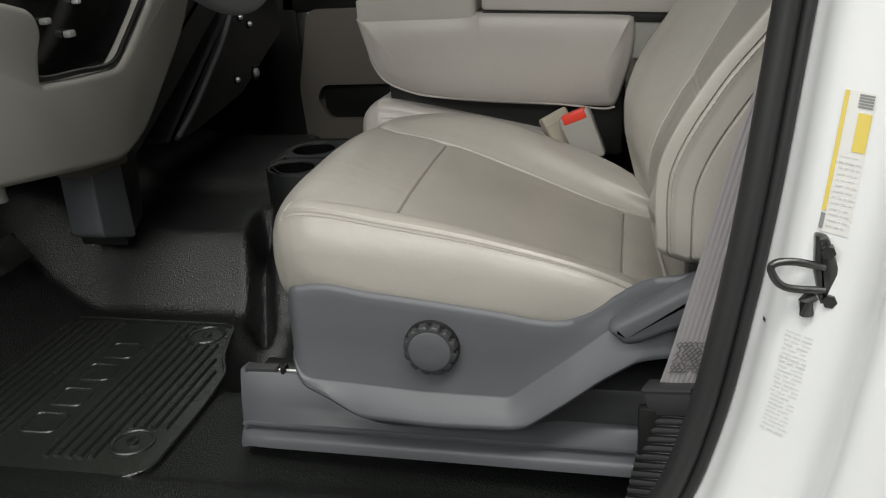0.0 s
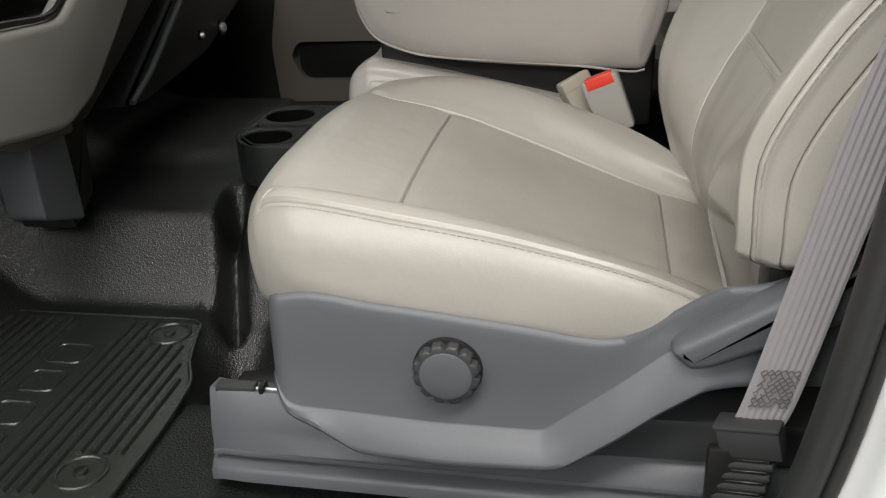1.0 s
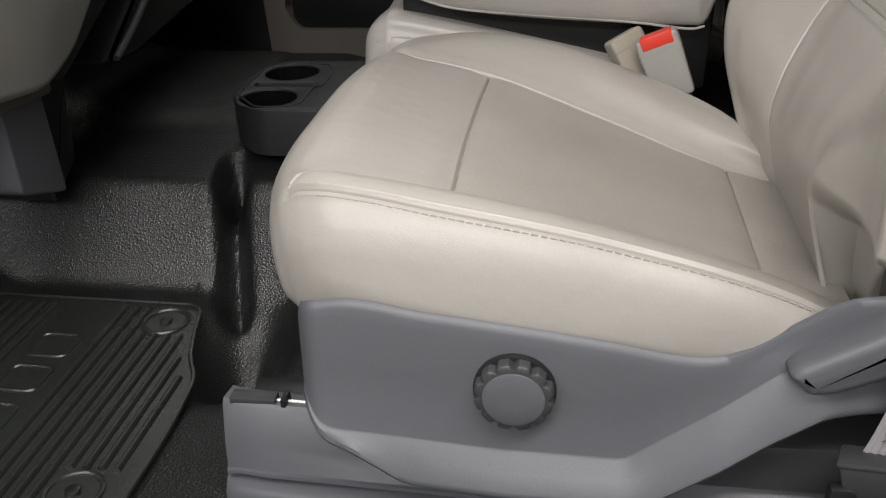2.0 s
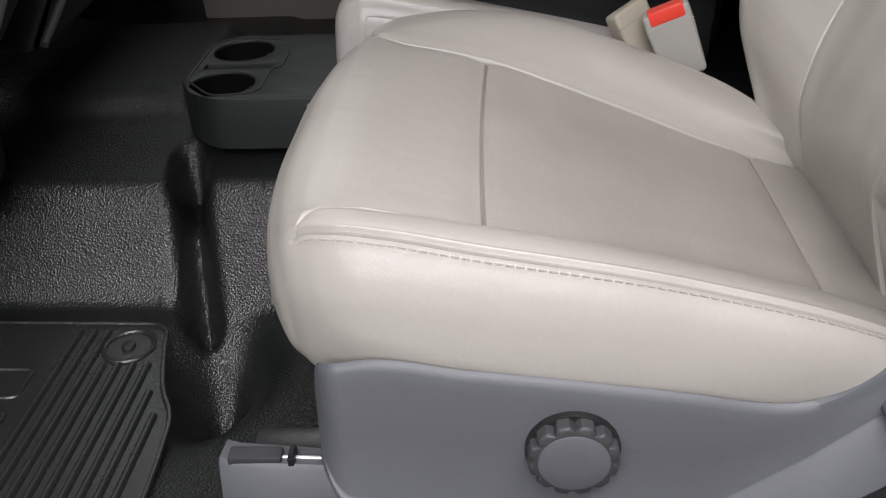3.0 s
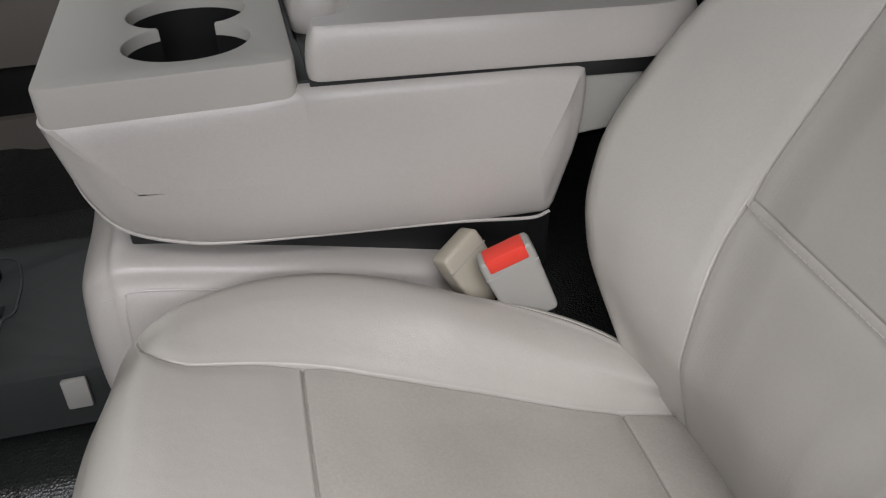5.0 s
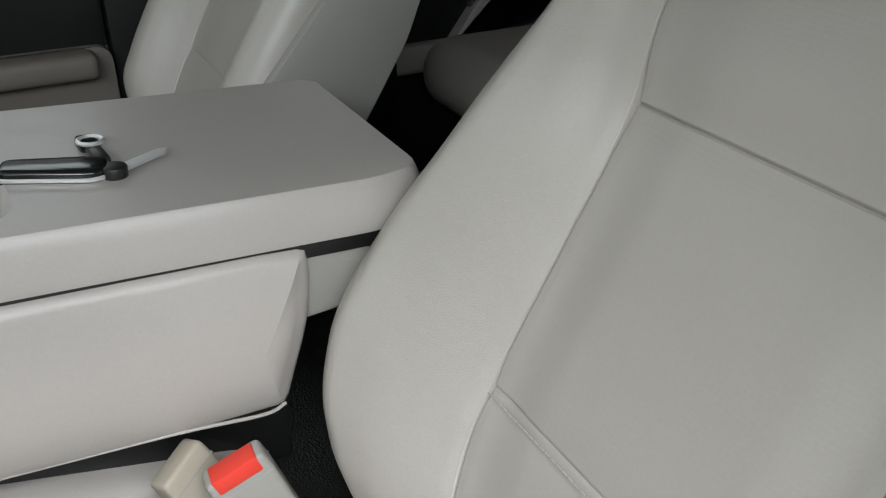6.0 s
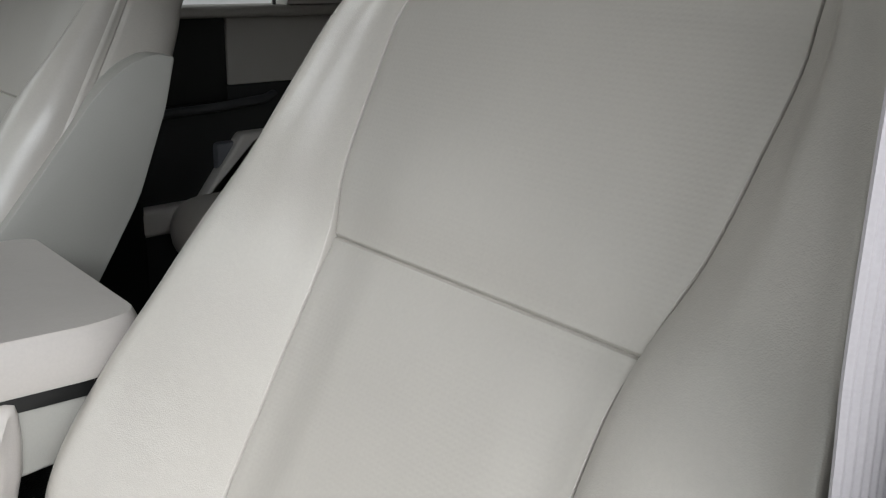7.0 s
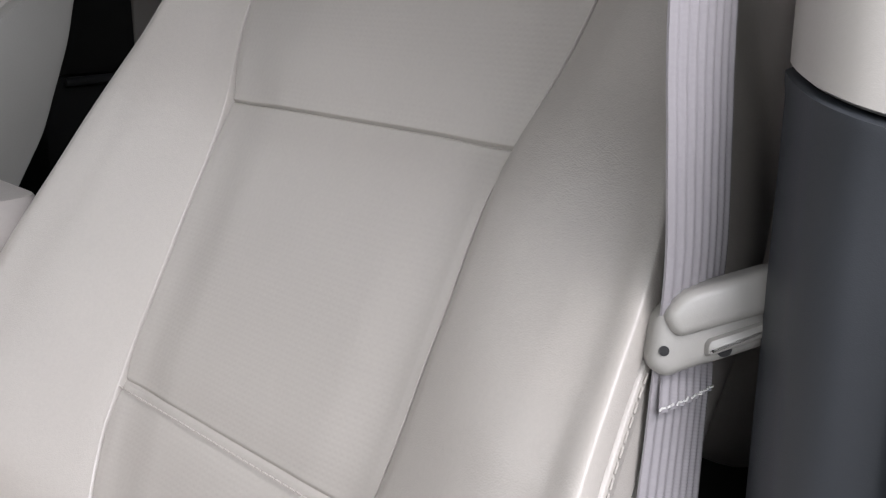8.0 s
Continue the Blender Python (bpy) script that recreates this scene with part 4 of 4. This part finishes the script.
# ---- striker, labels and marks on the painted frame ----
def striker():
    s = thing("door_striker", "dark steel door striker loop bolted to the white frame", "door striker")
    part("plate", prism(rounded([(.436, .448), (.446, .447), (.458, .414), (.457, .392), (.448, .376), (.444, .385), (.437, .416)], .004), .642, .66, .003), dark_metal, s)
    loop = [(.444, .643, .421), (.42, .637, .428), (.404, .635, .427), (.402, .635, .419), (.414, .637, .405), (.446, .643, .40)]
    part("loop", tube(spline(loop, 30), .0034, 10), dark_metal, s)
    part("lower_lug", tube([(.438, .645, .395), (.432, .642, .39), (.434, .642, .378)], .006, 8), dark_metal, s)
    for x, z in ((.446, .436), (.451, .392)):
        part("bolt", tube([(x, .645, z), (x - .001, .637, z)], .006, 6), dark_metal, s)


striker()


FRAME_PATH = [Vector(p) for p in spline(SEAL, 2600)][:1400]
FRAME_SIDE = [Vector((p[0], p[1])) for p in spline(FRAME_PROFILE, 200)]


def frame_patch(z0, z1, a0, a1, lift, skew=0.0):
    """A thin patch lying on the painted frame, between two heights and two places across its profile."""
    path, prof = FRAME_PATH, FRAME_SIDE
    rows = []
    for i in range(13):
        z = z0 + (z1 - z0) * i / 12
        k = min(range(1, 1399), key=lambda q: abs(path[q].z - z))
        t = path[k + 1] - path[k - 1]
        t.y = 0
        t.normalize()
        out = Vector((-t.z, 0, t.x))
        row = []
        for j in range(7):
            u = (a0 + .03 + skew * i / 12 + (a1 - a0) * j / 6) * 199
            q = int(u)
            p = prof[q].lerp(prof[min(q + 1, 199)], u - q)
            g = (prof[min(q + 2, 199)] - prof[max(q - 2, 0)]).normalized()
            row.append(path[k] + out * (p.x - g.y * 0 + -abs(g.y) * lift) + Vector((0, p.y - abs(g.x) * lift, 0)))
        rows.append(row)
    return grid(rows)


def frame_labels():
    t = thing("safety_label", "white and yellow printed label on the door frame", "label")
    part("sheet", frame_patch(.455, .568, .355, .435, .0008), paper_white, t)
    part("yellow_strip", frame_patch(.472, .568, .355, .366, .0014), yellow_ink, t)
    part("yellow_panel", frame_patch(.522, .552, .395, .432, .0014), yellow_ink, t)
    for k in range(5):
        part("print_bar", frame_patch(.556 + k * .0022, .5572 + k * .0022, .39, .43, .0014), grey_ink, t)
    lines = random.Random(9)
    for k in range(13):
        a = .373
        while a < .42:
            e = min(a + .006 + .02 * lines.random(), .43)
            part("print_bar", frame_patch(.46 + k * .0047, .4613 + k * .0047, a, e, .0014), pale_ink, t)
            a = e + .004
    part("print_block", frame_patch(.457, .47, .356, .367, .0014), grey_ink, t)
    c = thing("clear_label", "worn clear sticker with pale grey print", "label")
    bits = random.Random(4)
    for k in range(24):
        a = .335 + .006 * bits.random()
        while a < .40:
            e = a + .012 + .035 * bits.random()
            part("print_bar", frame_patch(.272 + k * .004, .2733 + k * .004, a, min(e, .412), .0008, .0), pale_ink, c)
            a = e + .003 + .008 * bits.random()
    m = thing("paint_chip", "small dark chip in the white paint", "paint chip")
    part("mark", frame_patch(.357, .360, .17, .20, .0008), dark_metal, m)


frame_labels()


# ---- dashboard ----
def dash():
    d = thing("dashboard", "grey lower dashboard with dark column cover and open pocket", "dashboard", at=(-0.7, 1.3, 0.4))
    inv = Matrix.Translation((0.7, -1.3, -0.4))

    def add(name, bm, mat, label="", smooth=True):
        bmesh.ops.transform(bm, matrix=inv, verts=bm.verts)
        return part(name, bm, mat, d, label, smooth)
    add("knee_panel", prism(rounded([(.80, .387), (.984, .369), (1.20, .333), (1.316, .317), (1.40, .345), (1.484, .406), (1.60, .495), (1.665, .57), (1.69, .64), (1.54, .64), (1.498, .576), (1.404, .507), (1.35, .474), (1.24, .480), (1.13, .490), (1.140, .53), (1.162, .565), (1.15, .60), (1.08, .622), (.80, .66)], [.02, .02, .03, .03, .03, .03, .04, .03, .02, .02, .03, .02, .02, .02, .010, .02, .02, .03, .04, .02], 5), -.645, -.60, .012, 4, axis="x"), dash_grey, "grey-beige plastic knee panel")
    add("pocket_back", box(-.73, -.70, 1.02, 1.66, .44, .80, .004), gloss_black)
    add("pocket_shell", box(-.70, -.646, 1.02, 1.123, .40, .80, .004), black_plastic)
    add("pocket_floor", box(-.70, -.646, 1.124, 1.50, .44, .472, .004), black_plastic)
    add("pocket_rim", tube(spline([(-.612, 1.150, .58), (-.612, 1.140, .54), (-.612, 1.134, .500), (-.612, 1.24, .489), (-.612, 1.345, .484), (-.612, 1.40, .515), (-.612, 1.49, .582)], 60), .005, 8), black_plastic)
    for k, (y, z, r) in enumerate(((1.30, .565, .009), (1.36, .535, .010), (1.40, .585, .006))):
        add("switch", box(-.70, -.685, y - r, y + r, z - r * .6, z + r * .6, .003), bright_metal)
    add("column_cover", prism(rounded([(1.34, .345), (1.425, .29), (1.60, .37), (1.94, .54), (2.02, .66), (1.72, .60), (1.46, .42)], .02, 5), -.76, -.645, .014, 4, axis="x"), trim_dark, "charcoal plastic column cover")
    add("lower_panel", prism(rounded([(1.567, .275), (1.695, .352), (1.94, .50), (2.02, .57), (2.26, .54), (2.275, .40), (1.967, .292), (1.677, .262)], .02, 4), -.75, -.66, .012, 3, axis="x"), trim_dark, "charcoal lower centre panel")
    add("bracket", prism(rounded([(1.252, .33), (1.345, .33), (1.352, .152), (1.250, .190)], .012), -.70, -.635, .004, 3, axis="x"), shield_grey, "dark grey plastic bracket under the panel")
    add("bracket_top", prism(rounded([(1.205, .345), (1.375, .345), (1.362, .297), (1.232, .307)], .006), -.69, -.628, .006, 3, axis="x"), shaded_trim, "grey-beige plastic clip over the bracket")
    add("bracket_side", prism(rounded([(1.34, .32), (1.45, .30), (1.43, .17), (1.356, .13)], .006), -.76, -.66, .006, 3, axis="x"), black_plastic)
    add("wire_plug", tube([(-.64, 1.03, .365), (-.64, 1.03, .345), (-.64, 1.032, .335)], .008, 10), belt_grey, "pale plastic wire plug")
    add("column_edge", tube(spline([(-.642, 1.576, .285), (-.642, 1.667, .325), (-.642, 1.76, .38), (-.642, 1.851, .436), (-.642, 1.93, .50)], 30), .006, 8), shield_grey)
    add("dash_body", box(-1.2, -.80, .8, 2.5, .50, .85, .03), black_plastic)
    add("dash_body_far", box(-1.2, -.78, 1.75, 2.5, .30, .84, .03), black_plastic)
    for y, z, r in ((1.935, .335, .006), (2.05, .33, .011), (2.0, .475, .006), (2.05, .452, .006), (2.16, .50, .005)):
        add("chrome_knob", tube([(-.68, y, z), (-.652, y, z), (-.649, y, z)], [r, r, r * .7], 12), bright_metal)
        add("knob_seat", tube([(-.68, y, z), (-.656, y, z)], r * 1.7, 14), gloss_black)


dash()


def steering_wheel():
    w = thing("steering_wheel", "dark grey steering wheel seen edge on", "steering wheel")
    m = pose(-.315, 1.125, .768, 0, 68, 0)
    rim = []
    for i in range(64):
        a = i * 2 * math.pi / 64
        rim.append([(math.cos(a) * (.178 + .018 * math.cos(b)), math.sin(a) * (.178 + .018 * math.cos(b)), .020 * math.sin(b)) for b in [k * 2 * math.pi / 16 for k in range(16)]])
    rim.append(rim[0])

    def add(name, bm, mat, lab=""):
        bmesh.ops.transform(bm, matrix=m, verts=bm.verts)
        part(name, bm, mat, w, lab)
    add("rim", grid(rim, True), shield_grey)
    add("hub", prism(rounded([(-.06, -.07), (.06, -.07), (.07, 0), (.06, .07), (-.06, .07), (-.07, 0)], .03), -.05, .01, .012, 3, "z"), trim_dark)
    for a in (0, 90, 270):
        mm = Matrix.Rotation(radians(a), 4, "Z")
        add("spoke", box(.05, .17, -.02, .02, -.012, .004, .005, 2, None, mm), trim_dark)
    add("column", tube([(0, 0, -.04), (0, 0, -.1), (0, 0, -.16)], .045, 14), black_plastic)


steering_wheel()


def pedal():
    p = thing("brake_pedal", "worn black rubber brake pedal", "pedal")
    part("pad", box(-.03, .03, -.045, .045, -.006, .006, .004, 2, None, pose(-.86, 1.27, .145, 0, 55, 0)), mat_rubber, p)
    part("arm", tube([(-.87, 1.27, .15), (-.95, 1.27, .26), (-1.0, 1.27, .5)], .01, 8), dark_metal, p)


pedal()


# ---- far side of the cab ----
def far_doors():
    d = thing("door_1", "beige moulded inside of the closed front passenger door, darkened for shade", "car door", kind="structure")
    pocket = rounded([(-.622, .102), (.2, .102), (.2, .207), (-.635, .207), (-.658, .165)], .02, 5)
    bm = plate(rounded([(-.70, .0), (.30, .0), (.30, .43), (-.66, .43), (-.71, .2)], .03, 5), [pocket], -2.48, .05, [.045], axis="y")
    bmesh.ops.scale(bm, vec=(1, -1, 1), verts=bm.verts)
    # Door panel, armrest and ledge carry their shade in the darkened beige.
    part("panel", bm, shaded_trim, d, smooth=False)
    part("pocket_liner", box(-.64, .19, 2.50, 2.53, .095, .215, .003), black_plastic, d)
    part("armrest", box(-.45, .27, 2.43, 2.50, .385, .43, .014, 3), shaded_trim, d)
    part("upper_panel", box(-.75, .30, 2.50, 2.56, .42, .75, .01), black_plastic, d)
    part("belt_ledge", box(-.75, .30, 2.49, 2.56, .742, .765, .008), shaded_trim, d)
    slab("wall_sill_far", -1.2, 1.95, 2.52, 2.6, -0.1, 0.03, black_plastic, "black sill along the far side", "wall", .005)
    slab("wall_pillar_far", 0.30, .88, 2.50, 2.6, 0.0, 1.28, black_plastic, "black pillar cover between the far doors", "wall", .02)
    r = thing("door_2", "dark and beige inside of the closed rear passenger door", "car door", kind="structure")
    part("black_recess", box(.88, 1.9, 2.535, 2.58, .03, .60, .005), black_plastic, r)
    part("lower_frame", box(.72, 1.9, 2.505, 2.56, .275, .338, .012, 3), trim_beige, r)
    part("side_frame", prism(rounded([(1.0, .325), (1.045, .325), (1.15, .455), (1.9, .46), (1.9, .478), (1.12, .478)], .008), 2.50, 2.56, .008, 3), trim_beige, r)
    part("armrest_pad", box(1.06, 1.9, 2.515, 2.56, .33, .46, .01), shield_grey, r)
    part("pull_bar", tube([(.93, 2.515, .537), (1.06, 2.505, .543), (1.18, 2.505, .552), (1.22, 2.53, .556)], .010, 10), trim_dark, r)
    part("upper_panel", box(1.10, 1.9, 2.52, 2.56, .585, .735, .006), trim_beige, r)
    part("upper_black", box(.88, 1.10, 2.525, 2.56, .55, .735, .004), black_plastic, r)
    part("belt_ledge", box(.88, 1.9, 2.50, 2.57, .732, .757, .008, 3), trim_beige, r)
    part("lock_pin", tube([(1.22, 2.515, .755), (1.22, 2.515, .785)], .004, 8), black_plastic, r)
    part("pillar", prism(rounded([(1.24, .75), (1.9, .75), (1.9, 1.28), (1.42, 1.28)], .01), 2.50, 2.57, .008), trim_beige, r)


far_doors()


def rear_seat():
    s = thing("rear_seat", "beige rear bench cushion in shadow", "car seat")
    part("cushion", box(.84, 1.5, .95, 2.37, .27, .41, .068, 6), seat_vinyl, s)
    part("base", box(.95, 1.5, .98, 2.3, -.005, .28, .02), black_plastic, s)
    part("backrest", box(1.45, 1.7, .95, 2.34, .30, .98, .05, 4), seat_vinyl, s)


rear_seat()


# ---- cup holder on the floor hump ----
def floor_cups():
    c = thing("cup_holder", "black plastic twin cup holder standing on the floor hump", "cup holder", at=(-.36, 1.65, .13))
    inv = Matrix.Translation((.36, -1.65, -.13))

    def add(name, bm, mat, label="", smooth=True):
        bmesh.ops.transform(bm, matrix=inv, verts=bm.verts)
        return part(name, bm, mat, c, label, smooth)
    out = rounded([(-.405, 1.517), (-.19, 1.517), (-.19, 1.79), (-.42, 1.79), (-.463, 1.755), (-.463, 1.585)], [.03, .01, .01, .03, .03, .03], 6)
    cups = [circle(-.396, 1.577, .047), circle(-.397, 1.718, .047)]
    slot = rounded([(-.441, 1.638), (-.337, 1.638), (-.337, 1.66), (-.441, 1.66)], .002)
    bm = plate(out, cups + [slot], .222, .076, [.06, .06, .018], r=.003)
    add("body", bm, cup_plastic)
    rim = rounded([(-.40, 1.527), (-.335, 1.54), (-.335, 1.63), (-.322, 1.64), (-.322, 1.70), (-.335, 1.76), (-.42, 1.777), (-.452, 1.75), (-.452, 1.59)], .02, 5)
    add("rim", tube([(x, y, .2225) for x, y in rim + rim[:1]], .0016, 6, False), trim_dark)
    for k, (x, y) in enumerate(((-.396, 1.577), (-.397, 1.718))):
        add("cup_floor", prism(circle(x, y, .045), .164, .168, 0, 2, "z"), gloss_black)
        add("cup_lining", grid([[(px, py, z) for px, py in circle(x, y, rr, 40)] for rr, z in ((.0466, .2185), (.0455, .168))], True), gloss_black)
        add("cup_finger", box(x + .025, x + .05, y + .015, y + .04, .165, .205, .006, 2), black_plastic)
    add("clip", box(-.262, -.235, 1.509, 1.5165, .175, .215, .003), belt_grey, "pale plastic clip")


floor_cups()


# ---- floor mat ----
def floor_mat():
    m = thing("floor_mat", "black ribbed rubber floor mat with fastening rings", "floor mat", at=(-.55, 1.07, 0))
    out = rounded([(-.86, .82), (-.40, .82), (-.365, .855), (-.363, 1.02), (-.372, 1.12), (-.398, 1.165), (-.418, 1.235), (-.43, 1.292), (-.86, 1.30)], [.03, .05, .05, .06, .04, .04, .05, .03, .02], 6)

    def loc(pts):
        return [(x + .55, y - 1.07) for x, y in pts]
    part("sheet", prism(loc(out), -.006, .002, .0015, 2, axis="z"), mat_rubber, m)
    part("edge_bead", tube([(x, y, .003) for x, y in loc(out + out[:1])], .003, 6, False), mat_rubber, m)
    n = 23
    for k in range(n):
        x = -.80 + k * .0185
        lo, hi = .865, 1.277
        if x > -.43:
            hi = 1.16 if x < -.41 else 1.12
        spans = [(lo, hi)]
        if -.635 < x < -.555:
            spans = []
        for cx, cy in ((-.425, .91), (-.466, 1.246)):
            if abs(x - cx) < .036:
                spans = [(a, b) for a0, b0 in spans for a, b in ((a0, min(b0, cy - .036)), (max(a0, cy + .036), b0)) if b - a > .02]
        for a, b in spans:
            part("rib", tube([(x + .55, a - 1.07, .002), (x + .55, (a + b) / 2 - 1.07, .002), (x + .55, b - 1.07, .002)], .0048, 10, True, .0062), mat_rubber, m)
    for cx, cy in ((-.425, .91), (-.466, 1.246), (-.79, .95)):
        ring = circle(cx, cy, .031, 40)
        part("ring", tube([(x, y, .003) for x, y in loc(ring + ring[:2])], .0032, 8, False), mat_rubber, m)
        part("post", prism(loc(circle(cx, cy, .0085, 20)), .001, .008, .002, 2, "z"), dark_metal if cy < .93 else mat_rubber, m)
    # raised plain blocks in the blank band
    for k, y in enumerate((.945, 1.02, 1.10, 1.175)):
        o = rounded([(-.625, y - .026), (-.568, y - .026), (-.568, y + .026), (-.625, y + .026)], .012, 5)
        part("raised_block", tube([(px, py, .0025) for px, py in loc(o + o[:1])], .0026, 6, False), mat_rubber, m)


floor_mat()


# ---- key on the lid ----
def key():
    k = thing("car_key", "black flip key with chrome edges lying on the lid", "key")
    m = pose(.117, 1.556, .5805, 0, 2.8, -17)
    o = rounded([(-.042, -.014), (.030, -.018), (.042, -.010), (.042, .010), (.030, .018), (-.042, .014)], .009, 5)

    def add(name, bm, mat):
        bmesh.ops.transform(bm, matrix=m, verts=bm.verts)
        return part(name, bm, mat, k)
    add("fob", prism(o, -.003, .012, .004, 3, "z"), gloss_black)
    add("chrome_band", prism([(x * 1.03, y * 1.05) for x, y in o], .002, .006, .001, 1, "z"), bright_metal)
    add("end_cap", box(-.046, -.034, -.012, .012, .0, .011, .004), bright_metal)
    turn = Matrix.Translation((.046, -.004, 0)) @ Matrix.Rotation(radians(50), 4, "Z")
    bm = prism(rounded([(.004, -.0055), (.052, -.005), (.060, .0), (.052, .0055), (.004, .0055)], .001), .004, .0072, .0006, 1, "z")
    bmesh.ops.transform(bm, matrix=turn, verts=bm.verts)
    add("blade", bm, bright_metal)
    add("hinge", prism(circle(.046, -.004, .0105, 24), -.002, .011, .002, 2, "z"), black_plastic)
    side = Matrix.Translation((.040, .004, 0)) @ Matrix.Rotation(radians(114), 4, "Z")
    add("ring_tab", box(.008, .044, -.0065, .0065, .002, .012, .004, 2, None, side), black_plastic)
    add("ring_cap", box(.046, .066, -.009, .009, .001, .013, .004, 2, None, side), gloss_black)
    add("ring", tube([tuple(side @ Vector((.046 + .010 * math.cos(a), .010 * math.sin(a), .013))) for a in np.linspace(0, 2 * math.pi, 20)], .002, 8), bright_metal)


key()
